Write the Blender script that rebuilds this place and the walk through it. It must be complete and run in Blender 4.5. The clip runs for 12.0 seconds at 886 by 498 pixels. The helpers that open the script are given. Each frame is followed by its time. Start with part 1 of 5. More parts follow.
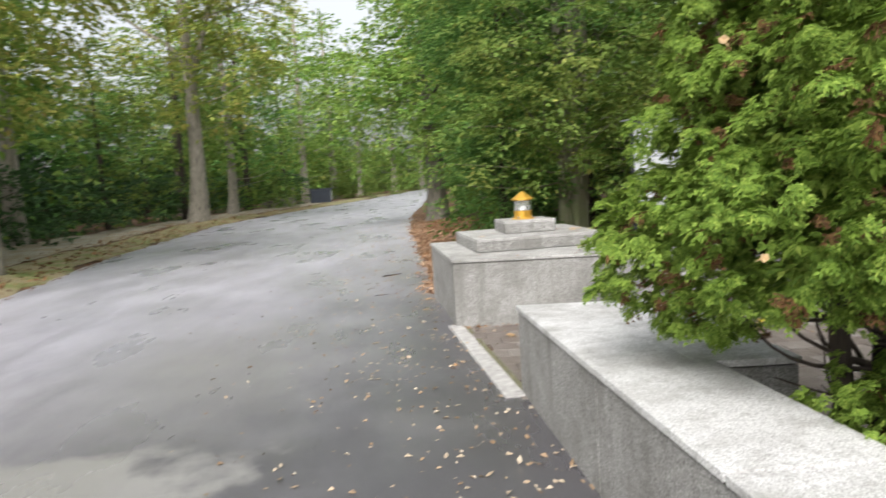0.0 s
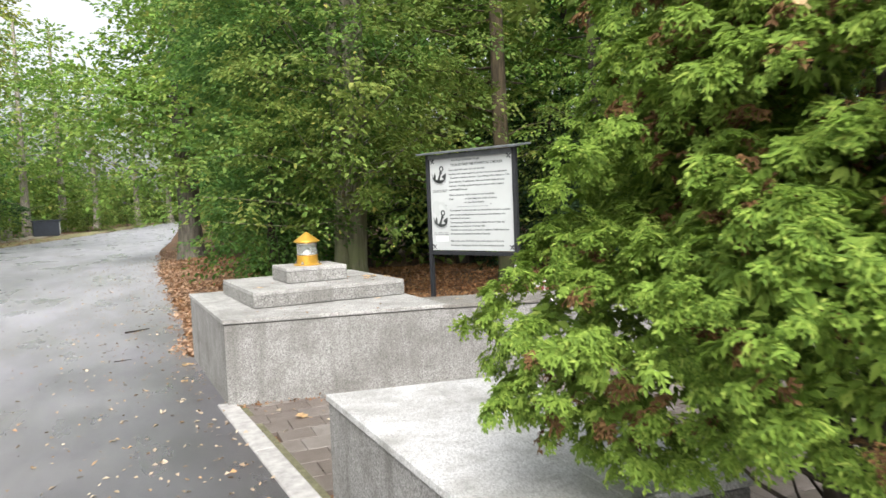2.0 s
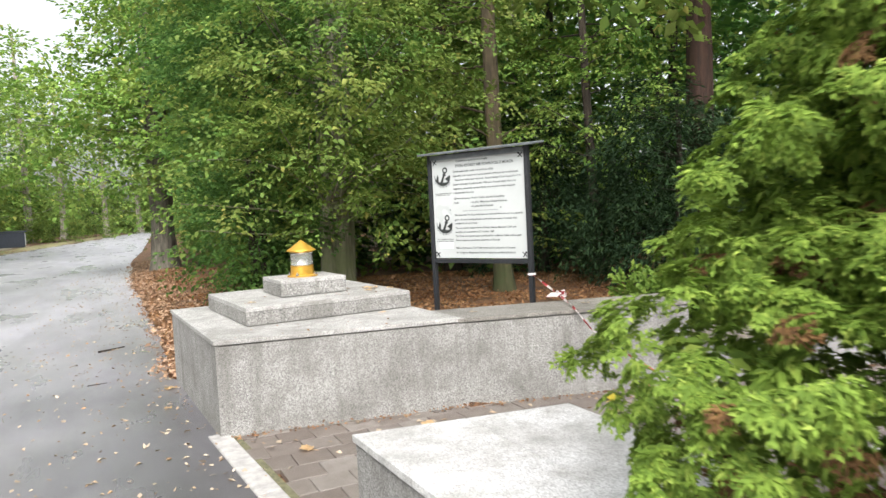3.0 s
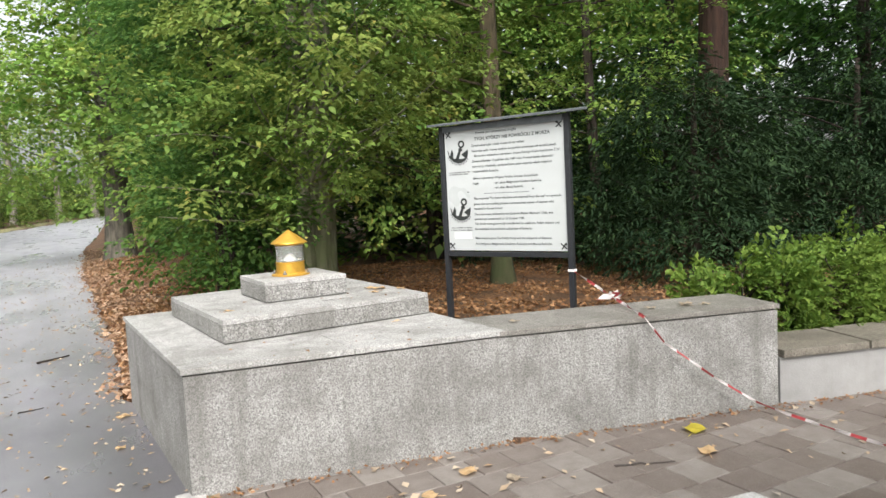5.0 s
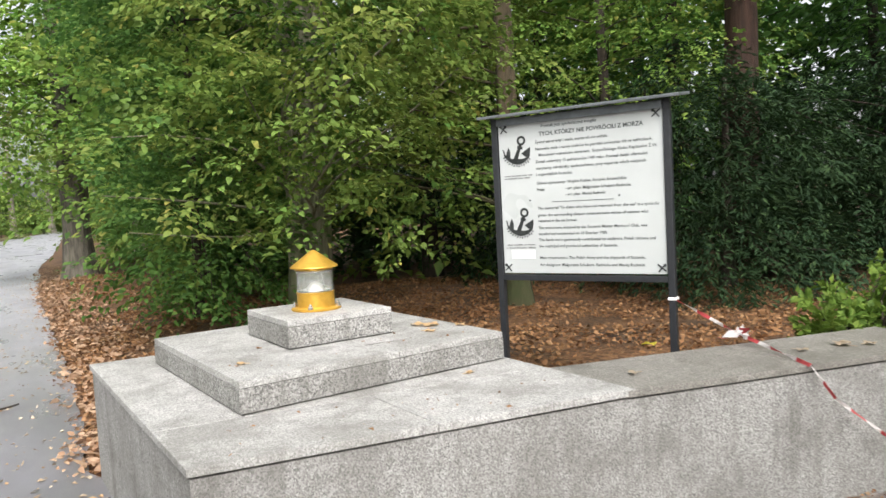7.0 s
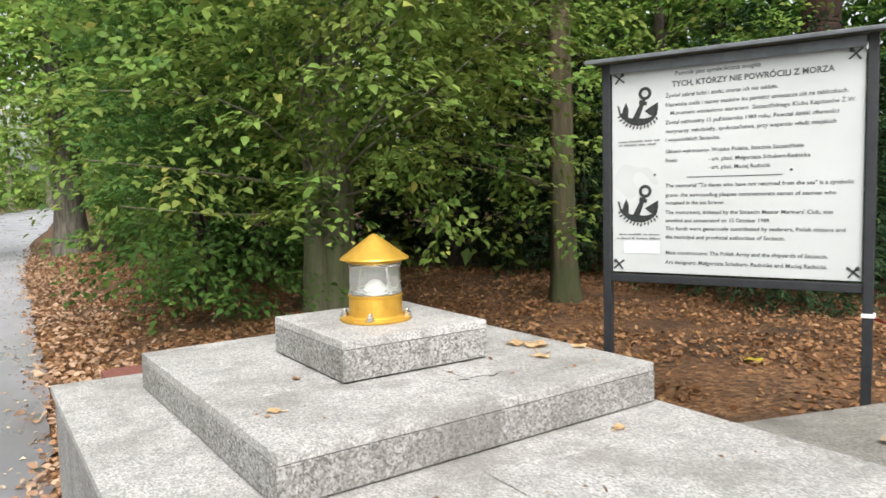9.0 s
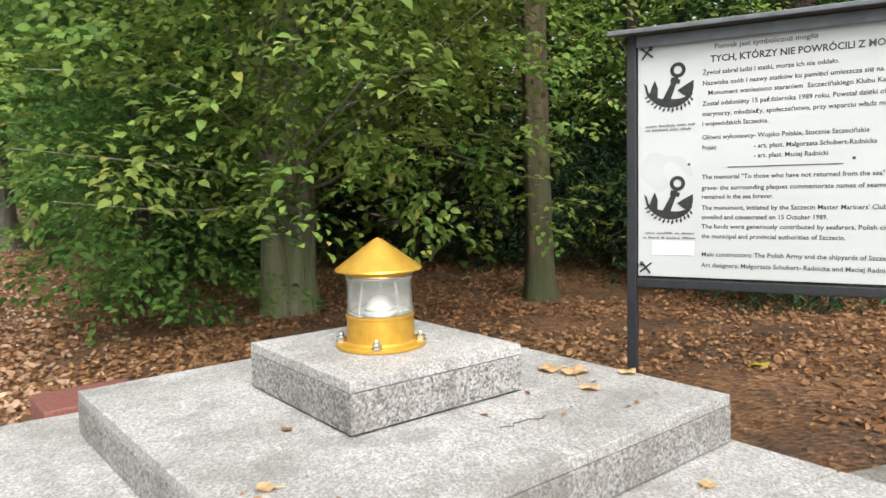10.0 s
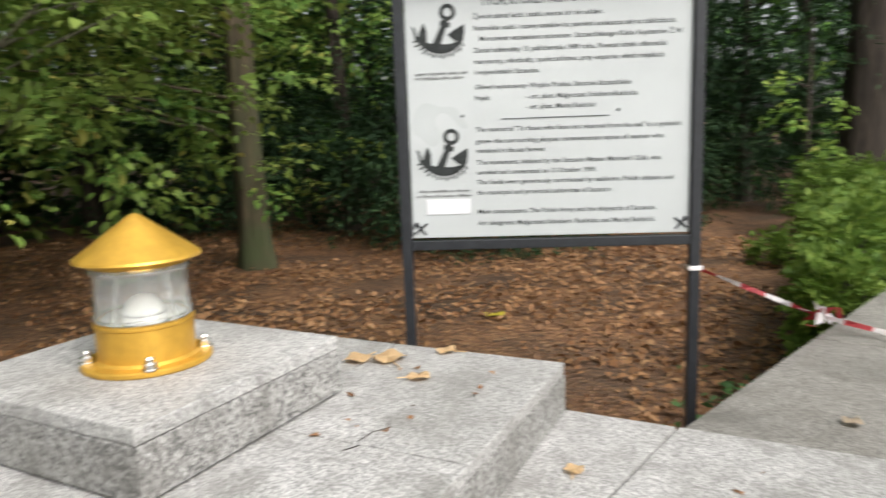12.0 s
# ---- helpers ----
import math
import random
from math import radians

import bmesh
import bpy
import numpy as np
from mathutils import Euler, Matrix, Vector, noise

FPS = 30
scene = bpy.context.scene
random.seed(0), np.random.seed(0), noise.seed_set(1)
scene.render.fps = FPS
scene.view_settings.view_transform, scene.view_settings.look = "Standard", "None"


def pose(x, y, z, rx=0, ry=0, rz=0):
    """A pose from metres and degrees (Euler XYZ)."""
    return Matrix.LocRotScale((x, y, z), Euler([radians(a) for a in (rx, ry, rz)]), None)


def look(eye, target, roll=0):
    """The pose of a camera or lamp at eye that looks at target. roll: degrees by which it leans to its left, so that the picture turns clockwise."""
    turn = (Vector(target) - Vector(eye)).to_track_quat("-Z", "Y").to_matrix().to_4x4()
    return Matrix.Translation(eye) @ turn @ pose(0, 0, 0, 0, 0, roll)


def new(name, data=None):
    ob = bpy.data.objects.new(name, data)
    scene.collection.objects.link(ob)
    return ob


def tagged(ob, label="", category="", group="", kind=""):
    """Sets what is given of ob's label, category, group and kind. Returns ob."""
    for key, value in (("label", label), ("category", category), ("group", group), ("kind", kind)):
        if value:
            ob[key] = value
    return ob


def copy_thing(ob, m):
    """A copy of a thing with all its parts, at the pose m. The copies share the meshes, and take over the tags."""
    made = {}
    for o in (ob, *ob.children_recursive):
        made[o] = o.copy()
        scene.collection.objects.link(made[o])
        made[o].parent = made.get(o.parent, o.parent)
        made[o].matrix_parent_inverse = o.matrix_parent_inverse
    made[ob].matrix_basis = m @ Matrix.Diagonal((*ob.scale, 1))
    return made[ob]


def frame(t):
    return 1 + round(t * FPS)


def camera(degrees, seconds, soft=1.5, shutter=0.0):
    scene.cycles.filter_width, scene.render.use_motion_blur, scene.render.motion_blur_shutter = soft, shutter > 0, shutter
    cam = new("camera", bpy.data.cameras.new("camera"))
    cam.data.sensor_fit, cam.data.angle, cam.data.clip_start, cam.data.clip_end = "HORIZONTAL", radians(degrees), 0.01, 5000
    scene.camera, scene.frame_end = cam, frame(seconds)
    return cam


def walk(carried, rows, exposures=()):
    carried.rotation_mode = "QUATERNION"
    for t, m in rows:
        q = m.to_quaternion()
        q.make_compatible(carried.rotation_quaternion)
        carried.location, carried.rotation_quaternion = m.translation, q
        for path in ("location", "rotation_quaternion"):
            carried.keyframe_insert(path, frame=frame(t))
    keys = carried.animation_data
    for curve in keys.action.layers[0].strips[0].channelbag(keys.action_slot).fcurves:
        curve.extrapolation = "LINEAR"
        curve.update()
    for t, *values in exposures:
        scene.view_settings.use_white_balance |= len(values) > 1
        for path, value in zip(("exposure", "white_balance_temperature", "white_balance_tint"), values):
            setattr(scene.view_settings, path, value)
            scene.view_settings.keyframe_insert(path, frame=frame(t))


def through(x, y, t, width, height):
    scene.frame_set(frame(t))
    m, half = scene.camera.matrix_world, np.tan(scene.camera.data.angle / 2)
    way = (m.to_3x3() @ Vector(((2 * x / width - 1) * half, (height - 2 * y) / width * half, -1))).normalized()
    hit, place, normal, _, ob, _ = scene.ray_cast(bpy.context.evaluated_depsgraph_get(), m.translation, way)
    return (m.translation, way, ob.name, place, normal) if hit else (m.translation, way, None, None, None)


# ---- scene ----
cam = camera(63.7, 12.0, 1.5, 0.4)
PATH = [
    (0, (0.571, 1.045, 1.427), (0.688, 3.032, 1.237), -3.6),
    (0.5, (0.556, 1.29, 1.467), (0.961, 3.243, 1.318), -3.7),
    (1, (0.573, 1.653, 1.472), (1.139, 3.568, 1.356), -2.4),
    (1.5, (0.511, 1.955, 1.483), (1.225, 3.818, 1.346), -2.4),
    (2, (0.53, 2.308, 1.473), (1.306, 4.147, 1.346), -2.3),
    (2.5, (0.521, 2.609, 1.479), (1.356, 4.422, 1.358), -2.4),
    (3, (0.473, 2.934, 1.464), (1.317, 4.743, 1.352), -2.9),
    (5, (0.605, 4.199, 1.468), (1.537, 5.961, 1.307), -2.9),
    (5.5, (0.553, 4.548, 1.479), (1.547, 6.278, 1.342), -2.6),
    (6, (0.612, 4.889, 1.482), (1.615, 6.615, 1.353), -2.9),
    (6.5, (0.633, 5.182, 1.475), (1.645, 6.902, 1.346), -3.2),
    (8.5, (0.81, 6.473, 1.424), (1.856, 8.172, 1.286), -2.2),
    (9, (0.87, 6.728, 1.411), (1.888, 8.441, 1.243), -1.5),
    (9.5, (0.873, 7.017, 1.426), (1.948, 8.692, 1.231), -1.5),
    (10, (0.959, 7.294, 1.416), (2.097, 8.928, 1.223), -1.6),
    (10.5, (0.979, 7.527, 1.402), (2.218, 9.082, 1.185), -0.6),
    (11, (0.965, 7.72, 1.397), (2.295, 9.185, 1.108), -0.5),
    (11.5, (1.019, 7.77, 1.39), (2.459, 9.12, 1.069), -1.4),
    (12, (1.035, 7.802, 1.403), (2.738, 8.797, 1.073), -2.0),
]
walk(cam, [(t, look(eye, target, roll)) for t, eye, target, roll in PATH], [(0, 1.06), (0.5, 1.22), (1.5, 1.26), (2.5, 1.27), (3, 1.38), (5, 1.25), (8.5, 1.25), (9.5, 1.25), (10.5, 1.28), (11.5, 1.24), (12, 1.05)])
# ---------------------------------------------------------------- world, sun, exposure
world = bpy.data.worlds.new("overcast_sky")
scene.world = world
world.use_nodes = True
_n, _l = world.node_tree.nodes, world.node_tree.links
_sky = _n.new("ShaderNodeTexSky")
_sky.sky_type = "NISHITA"
_sky.sun_disc = False
_sky.sun_elevation, _sky.sun_rotation = radians(46), radians(202)
_sky.air_density, _sky.dust_density, _sky.ozone_density = 1.0, 6.0, 1.0
_hs = _n.new("ShaderNodeHueSaturation")
_hs.inputs["Saturation"].default_value = 0.22
_l.new(_sky.outputs[0], _hs.inputs["Color"])
_l.new(_hs.outputs[0], _n["Background"].inputs[0])
_n["Background"].inputs[1].default_value = 0.15

sun = new("sun", bpy.data.lights.new("sun", "SUN"))
sun.data.energy, sun.data.angle, sun.data.color = 0.8, radians(35), (1.0, 0.95, 0.88)
sun.matrix_world = look((0, 0, 40), (0.375 * 20, 0.927 * 20, 40 - 20.7))

# ---------------------------------------------------------------- materials


class Nodes:
    """A small builder for one node material."""

    def __init__(self, name):
        self.mat = bpy.data.materials.new(name)
        self.mat.use_nodes = True
        self.t = self.mat.node_tree
        self.bsdf = self.t.nodes["Principled BSDF"]
        self.out = self.t.nodes["Material Output"]
        self.pos = self.t.nodes.new("ShaderNodeNewGeometry").outputs["Position"]

    def link(self, a, b):
        self.t.links.new(a, b)

    def noise(self, scale, detail=3.0, rough=0.55, vec=None):
        n = self.t.nodes.new("ShaderNodeTexNoise")
        n.inputs["Scale"].default_value, n.inputs["Detail"].default_value = scale, detail
        n.inputs["Roughness"].default_value = rough
        self.link(vec or self.pos, n.inputs["Vector"])
        return n.outputs["Fac"]

    def cells(self, scale, vec=None, out="Color"):
        n = self.t.nodes.new("ShaderNodeTexVoronoi")
        n.inputs["Scale"].default_value = scale
        self.link(vec or self.pos, n.inputs["Vector"])
        return n.outputs[out]

    def stretch(self, sx, sy, sz):
        n = self.t.nodes.new("ShaderNodeMapping")
        n.inputs["Scale"].default_value = (sx, sy, sz)
        self.link(self.pos, n.inputs["Vector"])
        return n.outputs[0]

    def ramp(self, fac, stops):
        n = self.t.nodes.new("ShaderNodeValToRGB")
        e = n.color_ramp.elements
        while len(e) < len(stops):
            e.new(0.5)
        for k, (p, c) in zip(e, stops):
            k.position = p
            k.color = (c, c, c, 1) if isinstance(c, (int, float)) else (*c, 1)
        self.link(fac, n.inputs[0])
        return n.outputs[0]

    def mix(self, fac, a, b, mode="MIX"):
        n = self.t.nodes.new("ShaderNodeMix")
        n.data_type, n.blend_type = "RGBA", mode
        for sock, v in ((n.inputs[0], fac), (n.inputs[6], a), (n.inputs[7], b)):
            if isinstance(v, (int, float)):
                sock.default_value = v if sock.type == "VALUE" else (v, v, v, 1)
            elif isinstance(v, tuple):
                sock.default_value = (*v, 1)
            else:
                self.link(v, sock)
        return n.outputs[2]

    def island(self):
        return self.t.nodes.new("ShaderNodeNewGeometry").outputs["Random Per Island"]

    def each(self):
        return self.t.nodes.new("ShaderNodeObjectInfo").outputs["Random"]

    def height(self):
        n = self.t.nodes.new("ShaderNodeSeparateXYZ")
        self.link(self.pos, n.inputs[0])
        return n.outputs[2]

    def span(self, value, lo, hi):
        n = self.t.nodes.new("ShaderNodeMapRange")
        n.inputs[1].default_value, n.inputs[2].default_value = lo, hi
        self.link(value, n.inputs[0])
        return n.outputs[0]

    def bump(self, height, strength=0.3, dist=0.01):
        n = self.t.nodes.new("ShaderNodeBump")
        n.inputs["Strength"].default_value, n.inputs["Distance"].default_value = strength, dist
        self.link(height, n.inputs["Height"])
        self.link(n.outputs[0], self.bsdf.inputs["Normal"])

    def done(self, colour=None, rough=None, metal=0.0, spec=None):
        for name, v in (("Base Color", colour), ("Roughness", rough), ("Metallic", metal), ("Specular IOR Level", spec)):
            if v is None:
                continue
            sock = self.bsdf.inputs[name]
            if isinstance(v, tuple):
                sock.default_value = (*v, 1)
            elif isinstance(v, (int, float)):
                sock.default_value = v
            else:
                self.link(v, sock)
        return self.mat

    def leafy(self, colour, through=0.35, rough=0.5):
        """Leaf: gloss on top, light let through."""
        self.done(colour, rough, 0.0, 0.22)
        tr = self.t.nodes.new("ShaderNodeBsdfTranslucent")
        ms = self.t.nodes.new("ShaderNodeMixShader")
        ms.inputs[0].default_value = through
        if isinstance(colour, tuple):
            tr.inputs[0].default_value = (*colour, 1)
        else:
            self.link(colour, tr.inputs[0])
        self.link(self.bsdf.outputs[0], ms.inputs[1])
        self.link(tr.outputs[0], ms.inputs[2])
        self.link(ms.outputs[0], self.out.inputs["Surface"])
        return self.mat


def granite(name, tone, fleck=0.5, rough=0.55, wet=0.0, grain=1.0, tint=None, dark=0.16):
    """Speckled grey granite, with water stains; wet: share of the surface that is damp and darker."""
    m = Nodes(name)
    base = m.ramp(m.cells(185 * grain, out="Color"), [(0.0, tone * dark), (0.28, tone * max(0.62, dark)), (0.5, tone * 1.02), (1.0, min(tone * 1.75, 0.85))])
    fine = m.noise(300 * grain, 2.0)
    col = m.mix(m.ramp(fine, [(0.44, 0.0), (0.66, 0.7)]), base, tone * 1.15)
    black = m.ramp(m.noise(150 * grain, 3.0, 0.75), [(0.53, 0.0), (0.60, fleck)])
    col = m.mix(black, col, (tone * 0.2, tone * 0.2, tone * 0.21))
    stain = m.ramp(m.noise(2.3, 6.0, 0.7), [(0.44, 0.0), (0.62, 0.7)])
    col = m.mix(stain, col, m.mix(0.78, col, (tone * 0.4, tone * 0.39, tone * 0.36)))
    runs = m.ramp(m.noise(1.0, 4.0, 0.6, m.stretch(9, 9, 0.7)), [(0.52, 0.0), (0.68, 0.6)])
    col = m.mix(runs, col, m.mix(0.6, col, (tone * 0.33, tone * 0.32, tone * 0.29)))
    dirt = m.ramp(m.noise(13, 6.0, 0.72), [(0.60, 0.0), (0.68, 0.5)])
    col = m.mix(dirt, col, m.mix(0.65, col, (tone * 0.25, tone * 0.24, tone * 0.2)))
    if tint:
        col = m.mix(1.0, col, tint, "MULTIPLY")
    damp = m.ramp(m.noise(1.6, 4.0, 0.6), [(0.5 - 0.35 * wet, 1.0), (0.62 - 0.2 * wet, 0.0)]) if wet else None
    if damp:
        col = m.mix(damp, col, m.mix(0.5, col, (0.03, 0.03, 0.025)))
        m.done(col, m.ramp(damp, [(0.0, rough), (1.0, 0.28)]))
    else:
        m.done(col, m.ramp(m.noise(5, 3), [(0.3, rough - 0.1), (0.7, rough + 0.15)]))
    m.bump(m.noise(110 * grain, 4.0, 0.7), 0.8, 0.008)
    return m.mat


# One granite: smoother caps lighter, rough faces darker, their shading partly in the tone.
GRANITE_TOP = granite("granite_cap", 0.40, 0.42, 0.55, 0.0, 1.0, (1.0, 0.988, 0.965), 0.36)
# Cap tone raised further, standing in for sky glare on the near tops.
GRANITE_SKYLIT = granite("skylit_granite_cap", 0.60, 0.15, 0.5, dark=0.55)
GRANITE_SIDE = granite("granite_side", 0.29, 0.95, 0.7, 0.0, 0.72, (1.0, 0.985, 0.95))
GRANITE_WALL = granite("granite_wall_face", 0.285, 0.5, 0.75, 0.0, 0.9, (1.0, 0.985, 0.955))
GRANITE_WET = granite("granite_damp", 0.24, 0.5, 0.5, 0.9, 1.0, (1.0, 0.95, 0.87))
CONCRETE_WET = granite("concrete_slab_damp", 0.17, 0.15, 0.6, 0.8, 1.0, (1.0, 0.90, 0.74))



def make_concrete():
    m = Nodes("concrete_render")
    col = m.ramp(m.noise(3.0, 6.0, 0.65), [(0.3, (0.20, 0.198, 0.195)), (0.55, (0.265, 0.262, 0.26)), (0.8, (0.33, 0.328, 0.33))])
    col = m.mix(m.ramp(m.noise(1.0, 4, 0.6, m.stretch(7, 7, 0.6)), [(0.56, 0.0), (0.75, 0.5)]), col, (0.2, 0.195, 0.17))
    m.bump(m.noise(90, 4.0), 0.4, 0.006)
    return m.done(col, 0.8)


CONCRETE = make_concrete()


def make_asphalt():
    """Darker damp asphalt beside the plinth; far and left, the sky's grazing sheen is painted in paler."""
    m = Nodes("worn_damp_asphalt")
    grit = m.noise(150, 3.0, 0.7)
    base_lay = m.ramp(grit, [(0.3, (0.040, 0.039, 0.043)), (0.6, (0.084, 0.081, 0.089)), (0.8, (0.165, 0.16, 0.17))])
    sheen_lay = m.ramp(grit, [(0.3, (0.29, 0.285, 0.325)), (0.6, (0.42, 0.412, 0.465)), (0.8, (0.53, 0.52, 0.58))])
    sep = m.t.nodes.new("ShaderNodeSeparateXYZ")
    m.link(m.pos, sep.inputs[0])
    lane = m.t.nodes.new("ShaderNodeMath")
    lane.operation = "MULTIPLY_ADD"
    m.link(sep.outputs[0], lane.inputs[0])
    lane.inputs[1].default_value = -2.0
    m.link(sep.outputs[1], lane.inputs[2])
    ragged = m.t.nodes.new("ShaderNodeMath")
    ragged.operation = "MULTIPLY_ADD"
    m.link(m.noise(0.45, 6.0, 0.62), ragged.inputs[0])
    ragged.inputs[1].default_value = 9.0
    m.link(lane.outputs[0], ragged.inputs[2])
    # Sky sheen put into the colour: grows paler and bluer along the road.
    sheen = m.ramp(m.span(ragged.outputs[0], 9.0, 24.0), [(0.0, 0.0), (0.3, 0.36), (0.55, 0.72), (0.85, 1.0)])
    col = m.mix(sheen, base_lay, sheen_lay)
    blot = m.ramp(m.noise(0.8, 6.0, 0.65, m.stretch(1.6, 0.6, 1)), [(0.42, 0.0), (0.6, 0.6)])
    col = m.mix(blot, col, m.mix(0.5, col, (0.05, 0.048, 0.052)))
    dry = m.ramp(m.noise(0.55, 5.0, 0.6), [(0.50, 0.0), (0.70, 0.35)])
    col = m.mix(dry, col, (0.24, 0.235, 0.24))
    for (px, py, ex, ey), edge, share in (((-1.35, 4.55, 0.95, 0.62), 0.10, 0.75), ((-1.2, 7.0, 0.9, 1.5), 0.45, 0.40)):
        n = m.t.nodes.new("ShaderNodeMapping")
        n.inputs["Location"].default_value, n.inputs["Scale"].default_value = (-px / ex, -py / ey, 0), (1 / ex, 1 / ey, 0)
        m.link(m.pos, n.inputs["Vector"])
        far = m.t.nodes.new("ShaderNodeVectorMath")
        far.operation = "LENGTH"
        m.link(n.outputs[0], far.inputs[0])
        rag = m.t.nodes.new("ShaderNodeMath")
        rag.operation = "MULTIPLY_ADD"
        m.link(m.noise(1.7, 6.0, 0.65), rag.inputs[0])
        rag.inputs[1].default_value = 2.2
        m.link(far.outputs["Value"], rag.inputs[2])
        col = m.mix(m.ramp(m.span(rag.outputs[0], 1.0, 3.0), [(0.5 - edge, share), (0.5 + edge, 0.0)]), col, (0.27, 0.265, 0.255))
    wet = m.ramp(m.noise(0.6, 5.0, 0.62, m.stretch(1.4, 0.45, 1)), [(0.36, 0.22), (0.5, 0.36), (0.66, 0.55)])
    m.bump(m.noise(240, 2.0), 0.25, 0.004)
    return m.done(col, wet, 0.0, 0.9)


ASPHALT = make_asphalt()


def make_floor():
    """Forest soil under leaf litter, with grass along the far verge."""
    m = Nodes("leaf_litter_soil")
    bits = m.ramp(m.cells(26), [(0.0, (0.05, 0.026, 0.013)), (0.4, (0.13, 0.06, 0.027)), (0.7, (0.20, 0.10, 0.045)), (1.0, (0.26, 0.15, 0.075))])
    soil = m.mix(m.ramp(m.noise(1.2, 5), [(0.42, 0.0), (0.65, 0.75)]), bits, (0.035, 0.024, 0.016))
    m.bump(m.cells(26, out="Distance"), 0.8, 0.03)
    return m.done(soil, 0.75)


SOIL = make_floor()


def make_verge(name, a, b, c):
    m = Nodes(name)
    col = m.ramp(m.noise(1.1, 6.0, 0.7), [(0.3, a), (0.44, b), (0.55, c)])
    col = m.mix(m.ramp(m.noise(40, 3), [(0.35, 0.5), (0.6, 0.0)]), col, (0.03, 0.03, 0.012))
    m.bump(m.noise(45, 4), 0.9, 0.04)
    return m.done(col, 0.85)


VERGE = make_verge("grass_verge", (0.15, 0.23, 0.045), (0.27, 0.29, 0.10), (0.40, 0.33, 0.20))
PATH_SAND = make_verge("pale_sandy_path", (0.34, 0.31, 0.25), (0.46, 0.42, 0.35), (0.38, 0.31, 0.21))


def make_paver():
    m = Nodes("concrete_paver")
    tone = m.ramp(m.each(), [(0.0, (0.112, 0.090, 0.077)), (0.5, (0.150, 0.127, 0.112)), (1.0, (0.215, 0.195, 0.178))])
    col = m.mix(m.ramp(m.noise(9, 5, 0.65), [(0.35, 0.0), (0.7, 0.55)]), tone, (0.085, 0.062, 0.052))
    col = m.mix(m.ramp(m.noise(180, 2), [(0.5, 0.0), (0.7, 0.4)]), col, (0.30, 0.285, 0.265))
    m.bump(m.noise(160, 3), 0.4, 0.004)
    return m.done(col, m.ramp(m.noise(1.5, 4), [(0.35, 0.25), (0.65, 0.65)]))


PAVER = make_paver()


def plain(name, colour, rough=0.5, metal=0.0, grain=60, vary=0.25, bump=0.1):
    m = Nodes(name)
    dark = tuple(c * (1 - vary) for c in colour)
    lite = tuple(min(1, c * (1 + vary * 0.6)) for c in colour)
    col = m.ramp(m.noise(grain, 4, 0.6), [(0.3, dark), (0.7, lite)])
    if bump:
        m.bump(m.noise(grain * 3, 3), bump, 0.003)
    return m.done(col, m.ramp(m.noise(grain * 0.4, 3), [(0.3, max(0.04, rough - 0.08)), (0.7, rough + 0.1)]), metal)


GOLD = plain("gold_painted_metal", (0.62, 0.36, 0.055), 0.38, 0.6, 24, 0.16, 0.05)
CHROME = plain("bright_steel", (0.62, 0.61, 0.58), 0.22, 1.0, 80, 0.1, 0.0)
BLACK_METAL = plain("black_painted_steel", (0.022, 0.024, 0.028), 0.42, 0.0, 40, 0.3, 0.08)
ROOF_GREY = plain("grey_sheet_metal", (0.16, 0.175, 0.19), 0.45, 0.3, 12, 0.3, 0.05)
PANEL_WHITE = plain("white_plastic_board", (0.46, 0.485, 0.488), 0.32, 0.0, 3, 0.05, 0.0)
STICKER = plain("white_paper_sticker", (0.68, 0.68, 0.70), 0.6, 0.0, 20, 0.03, 0.0)
PRINT = plain("dark_grey_print", (0.06, 0.068, 0.068), 0.6, 0.0, 60, 0.3, 0.0)
PRINT_SOFT = plain("grey_print", (0.20, 0.205, 0.205), 0.6, 0.0, 60, 0.3, 0.0)
BULB = plain("frosted_bulb", (0.85, 0.85, 0.83), 0.35, 0.0, 30, 0.03, 0.0)
RED_STONE = plain("red_granite", (0.20, 0.075, 0.062), 0.6, 0.0, 90, 0.45, 0.2)
TAPE_RED = plain("red_plastic_tape", (0.50, 0.07, 0.08), 0.4, 0.0, 30, 0.2, 0.0)
TAPE_WHITE = plain("white_plastic_tape", (0.78, 0.74, 0.74), 0.4, 0.0, 30, 0.1, 0.0)
KERB = plain("pale_kerb_concrete", (0.37, 0.36, 0.35), 0.7, 0.0, 14, 0.35, 0.4)
GUTTER = plain("mossy_joint", (0.13, 0.125, 0.07), 0.9, 0.0, 25, 0.5, 0.5)
BIN_DARK = plain("dark_blue_grey_plastic", (0.03, 0.038, 0.055), 0.45, 0.0, 10, 0.3, 0.0)
BIN_PALE = plain("pale_panel", (0.6, 0.62, 0.62), 0.5, 0.0, 10, 0.2, 0.0)
OLD_CONCRETE = plain("weathered_concrete", (0.24, 0.22, 0.18), 0.85, 0.0, 6, 0.4, 0.3)
STICK = plain("wet_twig", (0.03, 0.022, 0.018), 0.6, 0.0, 40, 0.4, 0.3)


def make_glass():
    m = Nodes("clear_glass")
    m.bsdf.inputs["IOR"].default_value = 1.45
    m.bsdf.inputs["Transmission Weight"].default_value = 0.88
    return m.done((0.93, 0.95, 0.93), m.ramp(m.noise(30, 4), [(0.4, 0.01), (0.7, 0.10)]))


GLASS = make_glass()


